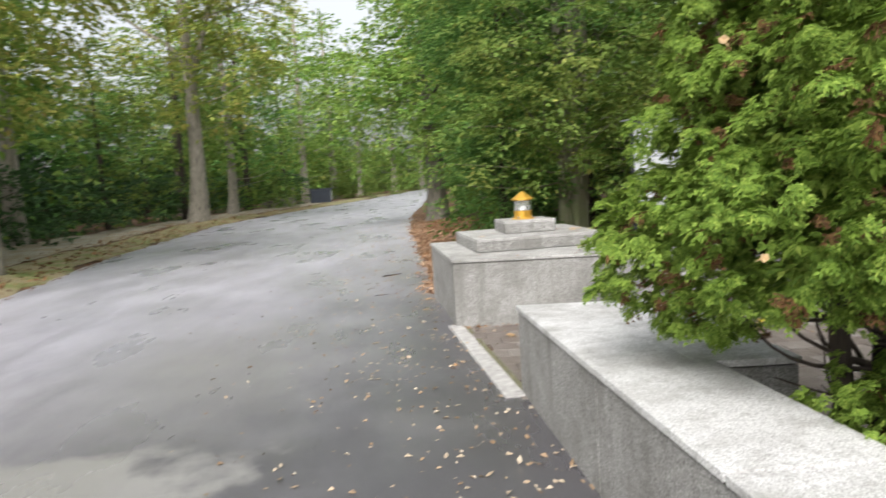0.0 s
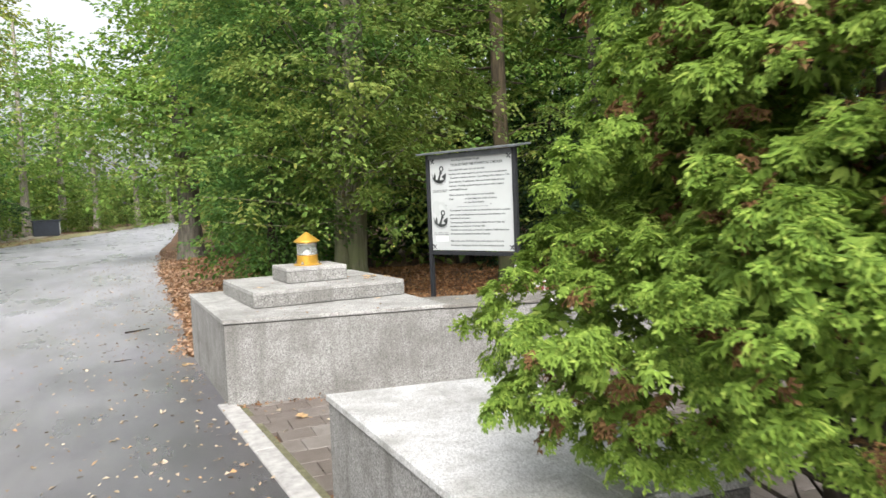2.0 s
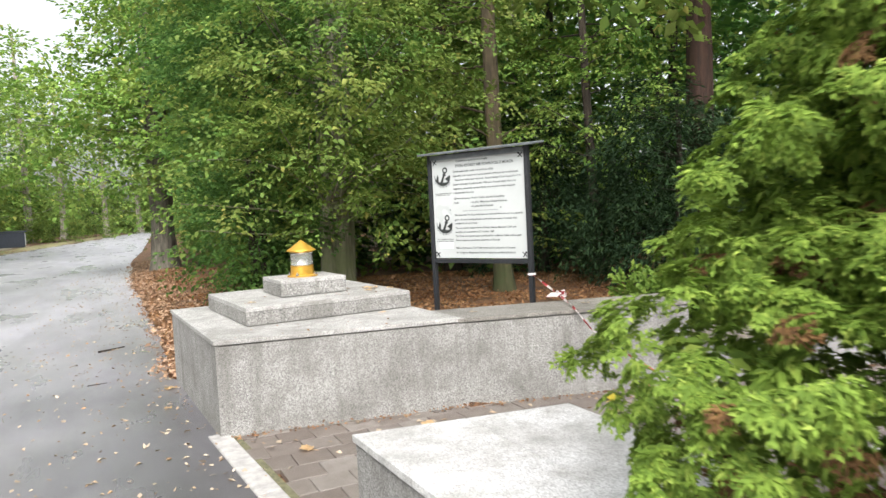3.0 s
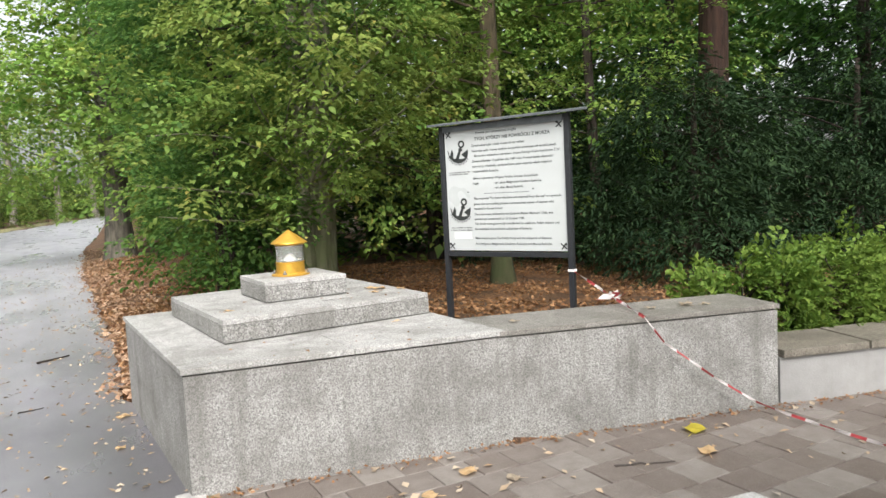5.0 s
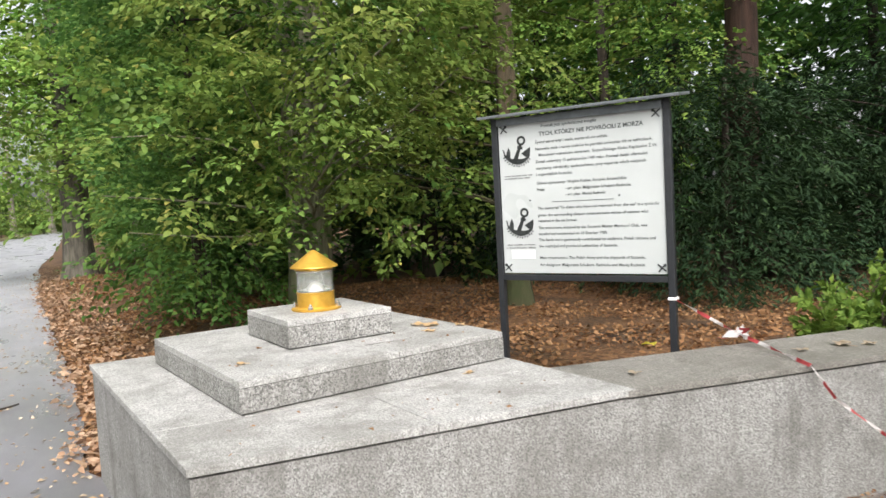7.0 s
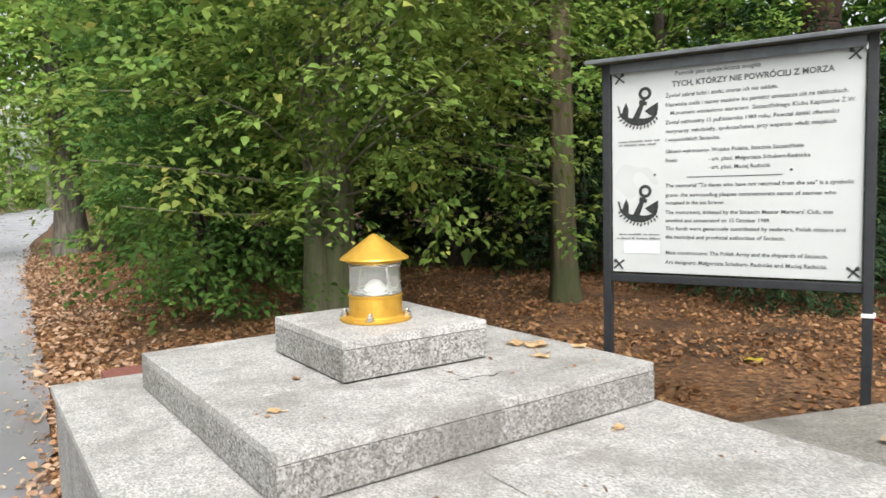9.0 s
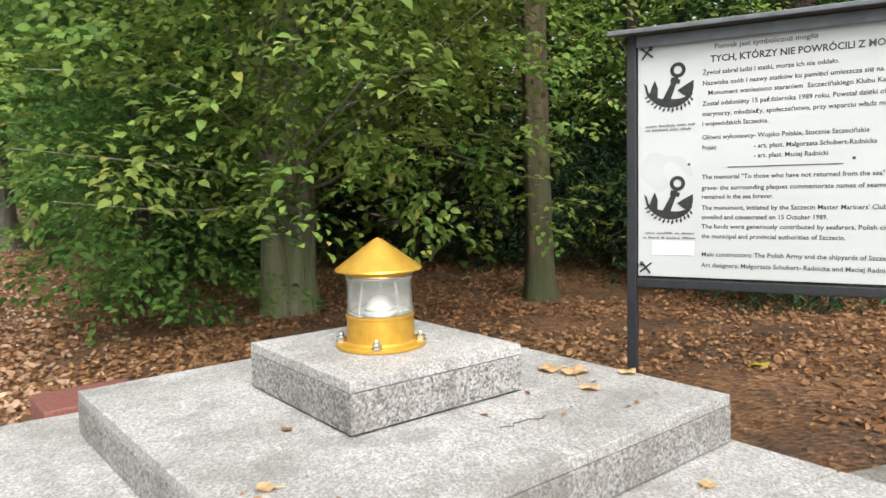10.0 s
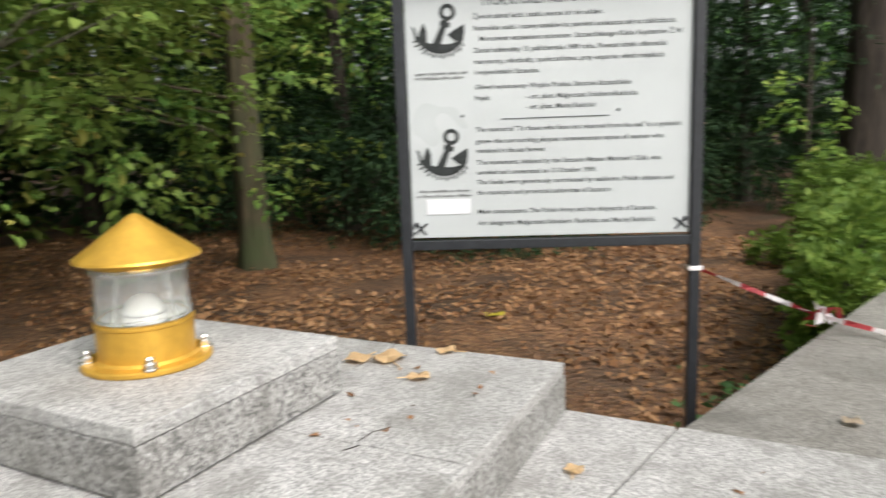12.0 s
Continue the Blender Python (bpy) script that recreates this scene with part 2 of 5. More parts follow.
def bark(name, low, high, moss=None):
    m = Nodes(name)
    ridges = m.noise(16, 6, 0.65, m.stretch(1, 1, 0.16))
    col = m.ramp(ridges, [(0.3, low), (0.65, high)])
    if moss:
        patch = m.mix(1.0, m.ramp(m.noise(3.5, 5, 0.65), [(0.3, 0.15), (0.6, 1.0)]), m.ramp(m.span(m.height(), 0.0, 3.2), [(0.1, 1.0), (0.9, 0.1)]), "MULTIPLY")
        col = m.mix(patch, col, moss)
    m.bump(ridges, 0.9, 0.03)
    return m.done(col, 0.9)


BARK_MOSS = bark("mossy_hornbeam_bark", (0.055, 0.050, 0.038), (0.27, 0.25, 0.19), (0.150, 0.172, 0.080))
BARK_BROWN = bark("brown_hornbeam_bark", (0.026, 0.019, 0.013), (0.118, 0.086, 0.052), (0.055, 0.068, 0.026))
BARK_GREY = bark("grey_furrowed_bark", (0.10, 0.09, 0.075), (0.40, 0.36, 0.30))
BARK_OAK = bark("brown_oak_bark", (0.05, 0.045, 0.038), (0.20, 0.18, 0.15))
BARK_RED = bark("red_brown_pine_bark", (0.02, 0.012, 0.009), (0.07, 0.036, 0.026))
BARK_DARK = bark("dark_wet_bark", (0.018, 0.014, 0.011), (0.06, 0.045, 0.034))


def leaf_mat(name, stops, through=0.45, rough=0.58, patch=0.6):
    m = Nodes(name)
    col = m.ramp(m.island(), stops)
    big = m.ramp(m.noise(0.9, 4, 0.6), [(0.35, 0.0), (0.68, patch)])
    col = m.mix(big, col, m.mix(0.65, col, stops[-1][1]))
    return m.leafy(col, through, rough)


LEAF_MID = leaf_mat("hornbeam_leaf", [(0.0, (0.052, 0.125, 0.027)), (0.4, (0.094, 0.199, 0.039)), (0.8, (0.144, 0.271, 0.055)), (0.97, (0.231, 0.353, 0.078)), (1.0, (0.404, 0.367, 0.098))])
LEAF_DARK = leaf_mat("shade_leaf", [(0.0, (0.052, 0.130, 0.034)), (0.5, (0.091, 0.221, 0.052)), (1.0, (0.169, 0.325, 0.069))], 0.3)
LEAF_BRIGHT = leaf_mat("sunlit_lime_leaf", [(0.0, (0.081, 0.196, 0.035)), (0.5, (0.155, 0.312, 0.057)), (0.9, (0.259, 0.421, 0.088)), (1.0, (0.408, 0.421, 0.105))], 0.4)
LEAF_COOL = leaf_mat("beech_leaf", [(0.0, (0.038, 0.105, 0.030)), (0.4, (0.068, 0.165, 0.040)), (0.8, (0.108, 0.228, 0.052)), (1.0, (0.190, 0.300, 0.070))])
LEAF_TURNING = leaf_mat("yellowing_leaf", [(0.0, (0.15, 0.26, 0.05)), (0.5, (0.27, 0.38, 0.08)), (0.9, (0.42, 0.46, 0.11)), (1.0, (0.50, 0.38, 0.13))], 0.5)
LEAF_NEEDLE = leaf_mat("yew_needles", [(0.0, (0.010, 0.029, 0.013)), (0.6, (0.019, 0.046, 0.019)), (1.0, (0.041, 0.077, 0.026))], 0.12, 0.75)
# Dark green leaf for ivy, and for bushes whose shade is put into the colour.
LEAF_DIM = leaf_mat("dim_evergreen_leaf", [(0.0, (0.026, 0.062, 0.024)), (0.5, (0.048, 0.108, 0.038)), (1.0, (0.085, 0.165, 0.054))], 0.25)
LEAF_SHRUB = leaf_mat("shrub_leaf", [(0.0, (0.06, 0.12, 0.02)), (0.5, (0.105, 0.19, 0.03)), (1.0, (0.19, 0.27, 0.05))], 0.4)
LEAF_THUJA = leaf_mat("thuja_scale_frond", [(0.0, (0.078, 0.148, 0.022)), (0.4, (0.140, 0.238, 0.034)), (0.8, (0.225, 0.345, 0.056)), (1.0, (0.345, 0.445, 0.090))], 0.35, 0.7, 0.3)
LEAF_THUJA_DEAD = leaf_mat("thuja_brown_frond", [(0.0, (0.055, 0.030, 0.013)), (0.6, (0.120, 0.062, 0.025)), (1.0, (0.200, 0.115, 0.045))], 0.15, 0.7)
LEAF_LITTER = leaf_mat("fallen_brown_leaf", [(0.0, (0.090, 0.044, 0.022)), (0.4, (0.20, 0.094, 0.043)), (0.8, (0.30, 0.155, 0.074)), (1.0, (0.38, 0.23, 0.12))], 0.15, 0.65)
LEAF_ROAD = leaf_mat("fallen_pale_leaf", [(0.0, (0.22, 0.15, 0.09)), (0.4, (0.34, 0.28, 0.21)), (0.9, (0.48, 0.43, 0.35)), (1.0, (0.42, 0.24, 0.11))], 0.1, 0.5)
LEAF_TAN = leaf_mat("fallen_tan_leaf", [(0.0, (0.20, 0.11, 0.065)), (0.5, (0.34, 0.215, 0.14)), (1.0, (0.46, 0.32, 0.22))], 0.1, 0.6)
LEAF_ORANGE = leaf_mat("fallen_orange_leaf", [(0.0, (0.52, 0.30, 0.13)), (0.6, (0.62, 0.43, 0.23)), (1.0, (0.68, 0.52, 0.32))], 0.15, 0.6)
LEAF_YELLOW = leaf_mat("fallen_yellow_leaf", [(0.0, (0.50, 0.42, 0.04)), (1.0, (0.60, 0.52, 0.08))], 0.15, 0.55)

# ---------------------------------------------------------------- builders


def np_mesh(name, verts, faces, mat=None, smooth=False):
    """A mesh from arrays: verts (N, 3), faces (M, 3) or (M, 4)."""
    verts, faces = np.asarray(verts, np.float32), np.asarray(faces, np.int32)
    me = bpy.data.meshes.new(name)
    me.vertices.add(len(verts))
    me.vertices.foreach_set("co", verts.ravel())
    k = faces.shape[1]
    me.loops.add(faces.size)
    me.loops.foreach_set("vertex_index", faces.ravel())
    me.polygons.add(len(faces))
    me.polygons.foreach_set("loop_start", np.arange(0, faces.size, k, dtype=np.int32))
    me.polygons.foreach_set("loop_total", np.full(len(faces), k, dtype=np.int32))
    if smooth:
        me.polygons.foreach_set("use_smooth", np.ones(len(faces), dtype=bool))
    me.update(calc_edges=True)
    if mat:
        me.materials.append(mat)
    return me


def thing(name, label, category, at=(0, 0, 0), turn=0.0, group="", kind=""):
    ob = new(name)
    ob.empty_display_size = 0.1
    ob.matrix_basis = pose(*at, 0, 0, turn)
    return tagged(ob, label, category, group, kind)


def hang(name, me, parent, label=""):
    ob = new(name, me)
    ob.parent = parent
    return tagged(ob, label)


def part(name, bm, mat, parent, label="", smooth=False):
    me = bpy.data.meshes.new(name)
    if smooth:
        for f in bm.faces:
            f.smooth = True
    bm.to_mesh(me)
    bm.free()
    me.materials.append(mat)
    return hang(name, me, parent, label)


def prism(corners, z0, z1, bevel=0.004):
    """An upright block over a polygon of (x, y) corners given counter-clockwise."""
    bm = bmesh.new()
    lo = [bm.verts.new((x, y, z0)) for x, y in corners]
    hi = [bm.verts.new((x, y, z1)) for x, y in corners]
    n = len(corners)
    bm.faces.new(lo[::-1])
    bm.faces.new(hi)
    for i in range(n):
        bm.faces.new((lo[i], lo[(i + 1) % n], hi[(i + 1) % n], hi[i]))
    if bevel:
        bmesh.ops.bevel(bm, geom=bm.edges[:], offset=bevel, segments=2, affect="EDGES", profile=0.6)
    return bm


def box(x0, x1, y0, y1, z0, z1, bevel=0.003):
    return prism([(x0, y0), (x1, y0), (x1, y1), (x0, y1)], z0, z1, bevel)


def lathe(profile, seg=40):
    """A body of revolution about z from (radius, z) pairs."""
    bm = bmesh.new()
    rings = []
    for r, z in profile:
        if r < 1e-5:
            rings.append([bm.verts.new((0, 0, z))])
        else:
            rings.append([bm.verts.new((r * math.cos(2 * math.pi * i / seg), r * math.sin(2 * math.pi * i / seg), z)) for i in range(seg)])
    for a, b in zip(rings, rings[1:]):
        for i in range(seg):
            j = (i + 1) % seg
            if len(a) == 1 and len(b) == 1:
                continue
            if len(a) == 1:
                bm.faces.new((a[0], b[j], b[i]))
            elif len(b) == 1:
                bm.faces.new((a[i], a[j], b[0]))
            else:
                bm.faces.new((a[i], a[j], b[j], b[i]))
    bmesh.ops.recalc_face_normals(bm, faces=bm.faces[:])
    return bm


def tube(points, radii, sides=8, wobble=0.0, rng=None):
    """Arrays of a tapered tube along points."""
    pts = np.asarray(points, float)
    n = len(pts)
    tan = np.gradient(pts, axis=0)
    tan /= np.linalg.norm(tan, axis=1)[:, None] + 1e-9
    ref = np.where(np.abs(tan[:, 2:3]) > 0.9, [[1.0, 0, 0]], [[0, 0, 1.0]])
    u = np.cross(tan, ref)
    u /= np.linalg.norm(u, axis=1)[:, None] + 1e-9
    v = np.cross(tan, u)
    ang = np.linspace(0, 2 * np.pi, sides, endpoint=False)
    rad = np.asarray(radii, float)[:, None] * np.ones((1, sides))
    if wobble:
        rad = rad * (1 + wobble * rng.normal(size=(1, sides)) + wobble * 0.5 * rng.normal(size=rad.shape))
    ring = pts[:, None] + rad[..., None] * (np.cos(ang)[None, :, None] * u[:, None] + np.sin(ang)[None, :, None] * v[:, None])
    i, j = np.meshgrid(np.arange(n - 1), np.arange(sides), indexing="ij")
    a, b = i * sides + j, i * sides + (j + 1) % sides
    return ring.reshape(-1, 3), np.stack([a, b, b + sides, a + sides], -1).reshape(-1, 4)


def join(pieces):
    vs, fs, k = [], [], 0
    for v, f in pieces:
        vs.append(v)
        fs.append(f + k)
        k += len(v)
    return np.concatenate(vs), np.concatenate(fs)


def unit(a):
    return a / (np.linalg.norm(a, axis=-1, keepdims=True) + 1e-9)


def leaves(base, way, up, length, width, fold=0.18, droop=0.12, fine=False):
    """Folded two-sided leaf blades: arrays of verts and triangles; length and width per leaf."""
    way = unit(way)
    side = unit(np.cross(way, up))
    nor = np.cross(side, way)
    L, W = np.asarray(length)[:, None], np.asarray(width)[:, None]
    if fine:
        rows = [base]
        for s, w in ((0.28, 0.46), (0.66, 0.40)):
            c = base + way * L * s + nor * (W * fold - L * droop * s * s)
            rows += [c + side * W * w, c - side * W * w]
        rows.append(base + way * L - nor * L * droop * 1.4)
        k = np.arange(len(base))[:, None] * 6
        f = [k + [t] for t in ([0, 1, 2], [1, 3, 2], [2, 3, 4], [3, 5, 4])]
        return np.stack(rows, 1).reshape(-1, 3), np.concatenate(f, 1).reshape(-1, 3)
    mid = base + way * L * 0.42 + nor * W * fold
    tip = base + way * L - nor * L * droop
    v = np.stack([base, mid + side * W * 0.5, tip, mid - side * W * 0.5], 1).reshape(-1, 3)
    k = np.arange(len(base))[:, None] * 4
    return v, np.concatenate([k + [[0, 1, 2]], k + [[0, 2, 3]]], 1).reshape(-1, 3)


def sprays(rng, origin, out, per, reach, leaf, flat=0.25, drop=0.25, fine=False, slim=0.62):
    """Flat twig sprays, leaves set alternately along them, as hornbeam and lime carry them."""
    n = len(origin)
    out = unit(out)
    s = (np.arange(per) + 0.5) / per
    s = np.clip(s[None] + rng.normal(0, 0.05, (n, per)), 0, 1)
    R = (reach * rng.uniform(0.6, 1.25, n))[:, None]
    side = unit(np.cross(out, np.array([0, 0, 1.0]) + rng.normal(0, flat, (n, 3))))
    lift = np.cross(side, out)
    lat = rng.normal(0, 0.23, (n, per)) * np.sin(np.pi * np.clip(s * 0.8 + 0.12, 0, 1))
    p = origin[:, None] + out[:, None] * (s * R)[..., None] + side[:, None] * (lat * R)[..., None]
    p = p + lift[:, None] * (rng.normal(0, 0.035, (n, per)) * R)[..., None]
    p[..., 2] -= (s ** 2 + np.abs(lat)) * R * drop
    way = out[:, None] * 0.7 + side[:, None] * (np.sign(lat) * 0.8)[..., None] + rng.normal(0, 0.25, (n, per, 3))
    way[..., 2] -= drop * 0.6
    up = lift[:, None] + rng.normal(0, 0.30, (n, per, 3))
    size = leaf * rng.uniform(0.65, 1.25, n * per)
    return leaves(p.reshape(-1, 3), way.reshape(-1, 3), up.reshape(-1, 3), size, size * slim, fine=fine)


def in_blobs(rng, blobs, n, shell=0.55):
    """n points and outward ways in a set of ellipsoids (cx, cy, cz, rx, ry, rz), thicker towards their skins."""
    b = np.asarray(blobs, float)
    vol = (b[:, 3] * b[:, 4] * b[:, 5]) ** 0.72
    pick = rng.choice(len(b), n, p=vol / vol.sum())
    d = unit(rng.normal(size=(n, 3)))
    r = rng.uniform(shell ** 3, 1, n)[:, None] ** (1 / 3)
    r = r * (1 + 0.16 * np.sin(7 * d[:, :1] + 3 * pick[:, None]) * np.cos(6 * d[:, 2:3] + pick[:, None]))
    p = b[pick, :3] + d * r * b[pick, 3:]
    out = d * np.array([1, 1, 0.35]) + rng.normal(0, 0.35, (n, 3)) * np.array([1, 1, 0.3])
    return p, out


def trunk_arrays(rng, height, radius, lean=(0, 0), start=(0, 0), sides=18, steps=18, flare=1.55):
    s = np.linspace(0, 1, steps)
    q = s ** 1.6
    x = start[0] + lean[0] * q * height + 0.05 * height * 0.12 * np.sin(s * 5 + rng.uniform(0, 6))
    y = start[1] + lean[1] * q * height + 0.05 * height * 0.12 * np.cos(s * 4 + rng.uniform(0, 6))
    r = radius * (1 - 0.72 * q) * (1 + (flare - 1) * np.exp(-q * height / (radius * 2.2)))
    return tube(np.stack([x, y, q * height - 0.12], 1), r, sides, 0.08, rng)


def tree(name, label, at, height, radius, blobs, n_sprays, per, reach, leaf, leaf_material, bark_material, seed,
         stems=((0, 0, 0, 0, 1),), limbs=14, group="", flat=0.25, drop=0.25, shell=0.55, category="tree", fine=False, slim=0.62):
    """A tree: trunk (or stems), limbs and a crown of leaf sprays; blobs are relative to its foot."""
    rng = np.random.default_rng(seed)
    root = thing(name, label, category, at, 0, group)
    tr = [trunk_arrays(rng, height * k, radius * (0.55 + 0.45 * k), (lx, ly), (sx, sy)) for sx, sy, lx, ly, k in stems]
    for t in tr:
        hang("trunk", np_mesh("trunk", *t, bark_material, True), root)
    p, out = in_blobs(rng, blobs, n_sprays, shell)
    keep = p[:, 2] > 0.12
    p, out = p[keep], out[keep]
    arms = []
    for k in rng.choice(len(p), min(limbs, len(p)), replace=False):
        sx, sy, lx, ly, _ = stems[k % len(stems)]
        end = p[k]
        z0 = np.clip(end[2] - rng.uniform(0.1, 0.45) * np.hypot(end[0], end[1]), min(1.3, height * 0.3), height * 0.85)
        a = np.array([sx + lx * z0, sy + ly * z0, z0])
        s = np.linspace(0, 1, 6)[:, None]
        bend = rng.normal(0, 0.05, 3) * np.linalg.norm(end - a)
        pts = a + (end - a) * s + bend * np.sin(np.pi * s)
        r0 = min(radius * 0.3, 0.008 + 0.006 * np.linalg.norm(end - a))
        arms.append(tube(pts, np.linspace(r0, 0.006, 6), 5))
    if arms and fine:
        for a in arms:
            hang("limb", np_mesh("limb", *a, bark_material, True), root)
    elif arms:
        hang("branchwork", np_mesh("branchwork", *join(arms), bark_material, True), root)["kind"] = "stuff"
    hang("crown", np_mesh("crown", *sprays(rng, p, out, per, reach, leaf, flat, drop, fine, slim), leaf_material), root)
    return root

# ---------------------------------------------------------------- ground, road, verges
EDGE_Y = [-60, 0, 5.48, 5.6, 7.95, 9.9, 10.15, 13.0, 22.0, 35.0, 44.0, 101.0, 160.0, 240.0]
EDGE_R = [2.1, 1.80, 1.45, 1.24, 1.09, 0.98, 0.90, 0.98, 0.90, 1.25, 2.0, 5.4, 10.0, 18.0]
EDGE_LY = [-60, 0, 12.6, 15.7, 20.0, 35.0, 47.0, 62.0, 100.0, 134.0, 240.0]
EDGE_L = [-4.6, -4.9, -5.8, -6.3, -6.9, -8.0, -6.8, -4.4, 0.0, 4.0, 12.0]
WALL_X = [1.0, 2.77, 4.54, 6.5, 8.5, 11.0]
WALL_Y = [7.87, 7.61, 7.16, 6.62, 5.7, 4.0]
FLOOR = 0.10


def right_edge(y):
    return np.interp(y, EDGE_Y, EDGE_R)


def left_edge(y):
    return np.interp(y, EDGE_LY, EDGE_L)


def ground_height(x, y):
    """Height of the soil: let in under road and paving, a little raised under the trees."""
    d = np.maximum(x - right_edge(y), left_edge(y) - x)
    s = np.clip(d / 1.3, 0, 1)
    h = -0.03 + np.clip(d / 0.12, 0, 1) * 0.045 + (FLOOR - 0.015) * s * s * (3 - 2 * s)
    h = h + s * 0.05 * np.sin(x * 0.9 + 0.4 * y) * np.sin(y * 0.7)
    yard = (x > 0.9) & (x < 11.0) & (y < np.interp(x, WALL_X, WALL_Y) + 0.15) & (y > -9)
    return np.where(yard, -0.03, h)


def make_ground():
    xs = np.unique(np.concatenate([np.linspace(-500, -40, 14), np.linspace(-40, -9, 32), np.linspace(-9, -4, 34), np.linspace(-4, 0.6, 10),
                                   np.linspace(0.6, 3.0, 33), np.linspace(3, 16, 53), np.linspace(16, 60, 23), np.linspace(60, 500, 12)]))
    ys = np.unique(np.concatenate([np.linspace(-500, -60, 10), np.linspace(-60, 2, 32), np.linspace(2, 20, 73), np.linspace(20, 70, 51), np.linspace(70, 500, 30)]))
    X, Y = np.meshgrid(xs, ys)
    V = np.stack([X, Y, ground_height(X, Y)], -1).reshape(-1, 3)
    i, j = np.meshgrid(np.arange(len(ys) - 1), np.arange(len(xs) - 1), indexing="ij")
    a = i * len(xs) + j
    F = np.stack([a, a + 1, a + 1 + len(xs), a + len(xs)], -1).reshape(-1, 4)
    tagged(new("ground", np_mesh("ground", V, F, SOIL, True)), "brown leaf-littered forest soil under the trees", "ground", kind="structure")


make_ground()


def strip(name, lo, hi, ys, z, mat, label, cat, ragged=0.0, cols=2, seed=5):
    rng = np.random.default_rng(seed)
    ys = np.asarray(ys, float)
    a = lo(ys) + ragged * rng.normal(size=len(ys))
    b = hi(ys) + ragged * rng.normal(size=len(ys))
    s = np.linspace(0, 1, cols)
    X = a[:, None] + (b - a)[:, None] * s
    Y = ys[:, None] + 0 * s
    Z = z(X, Y) if callable(z) else np.full_like(X, z)
    V = np.stack([X, Y, Z], -1).reshape(-1, 3)
    i, j = np.meshgrid(np.arange(len(ys) - 1), np.arange(cols - 1), indexing="ij")
    k = i * cols + j
    F = np.stack([k, k + 1, k + 1 + cols, k + cols], -1).reshape(-1, 4)
    return tagged(new(name, np_mesh(name, V, F, mat, True)), label, cat, kind="structure")


ROAD_YS = np.concatenate([np.linspace(-60, 2, 40), np.arange(2.2, 26, 0.18), np.linspace(26.5, 240, 140)])
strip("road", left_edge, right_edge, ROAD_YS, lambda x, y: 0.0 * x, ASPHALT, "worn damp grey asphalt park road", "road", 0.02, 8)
strip("verge_grass", lambda y: left_edge(y) - 1.5, lambda y: left_edge(y) + 0.02, np.linspace(-30, 120, 220),
      lambda x, y: ground_height(x, y) + 0.025, VERGE, "short patchy grass verge beside the road", "grass verge", 0.10, 8, 6)
strip("side_path", lambda y: left_edge(y) - 5.0, lambda y: left_edge(y) - 1.75, np.linspace(4, 75, 90),
      lambda x, y: ground_height(x, y) + 0.02, PATH_SAND, "pale sandy footpath under the trees", "path", 0.15, 10, 7)

# ---------------------------------------------------------------- kerb and paving bed
KERB_A, KERB_B = Vector((0.985, 7.93)), Vector((1.18, 5.52))


def kerb_line():
    along = (KERB_B - KERB_A).normalized()
    side = Vector((-along.y, along.x))
    root = thing("kerb", "pale flush concrete kerb at the paving's edge", "kerb", kind="structure")
    at, end = 0.0, (KERB_B - KERB_A).length
    for length in (1.22, end - 1.228):
        a, b = KERB_A + along * at, KERB_A + along * (at + length)
        c = [a, b, b + side * 0.135, a + side * 0.135]
        part("kerbstone", prism([(p.x, p.y) for p in c], -0.10, 0.014, 0.008), KERB, root)
        at += length + 0.008
    a, b = KERB_A + side * 0.137, KERB_B + side * 0.137
    c = [a, b, b + side * 0.045, a + side * 0.045]
    part("mossy_joint", prism([(p.x, p.y) for p in c], -0.06, 0.004, 0.0), GUTTER, root)


kerb_line()

# ---------------------------------------------------------------- memorial plinth
PLINTH = [(1.06, 7.865), (2.765, 7.61), (2.665, 9.91), (0.95, 9.97)]
TOP_P, TOP_M, TOP_T = 0.66, 0.80, 0.94
CAP = 0.03


def lerp2(a, b, s):
    return (a[0] + (b[0] - a[0]) * s, a[1] + (b[1] - a[1]) * s)


def inset(poly, d):
    """The polygon drawn in by d (counter-clockwise, convex)."""
    n, out = len(poly), []
    for i in range(n):
        p0, p1, p2 = (Vector(poly[(i + k - 1) % n]) for k in range(3))
        u, v = (p1 - p0).normalized(), (p2 - p1).normalized()
        na, nb = Vector((-u.y, u.x)), Vector((-v.y, v.x))
        m = (na + nb) / (1 + na.dot(nb))
        out.append(tuple(p1 + m * d))
    return out


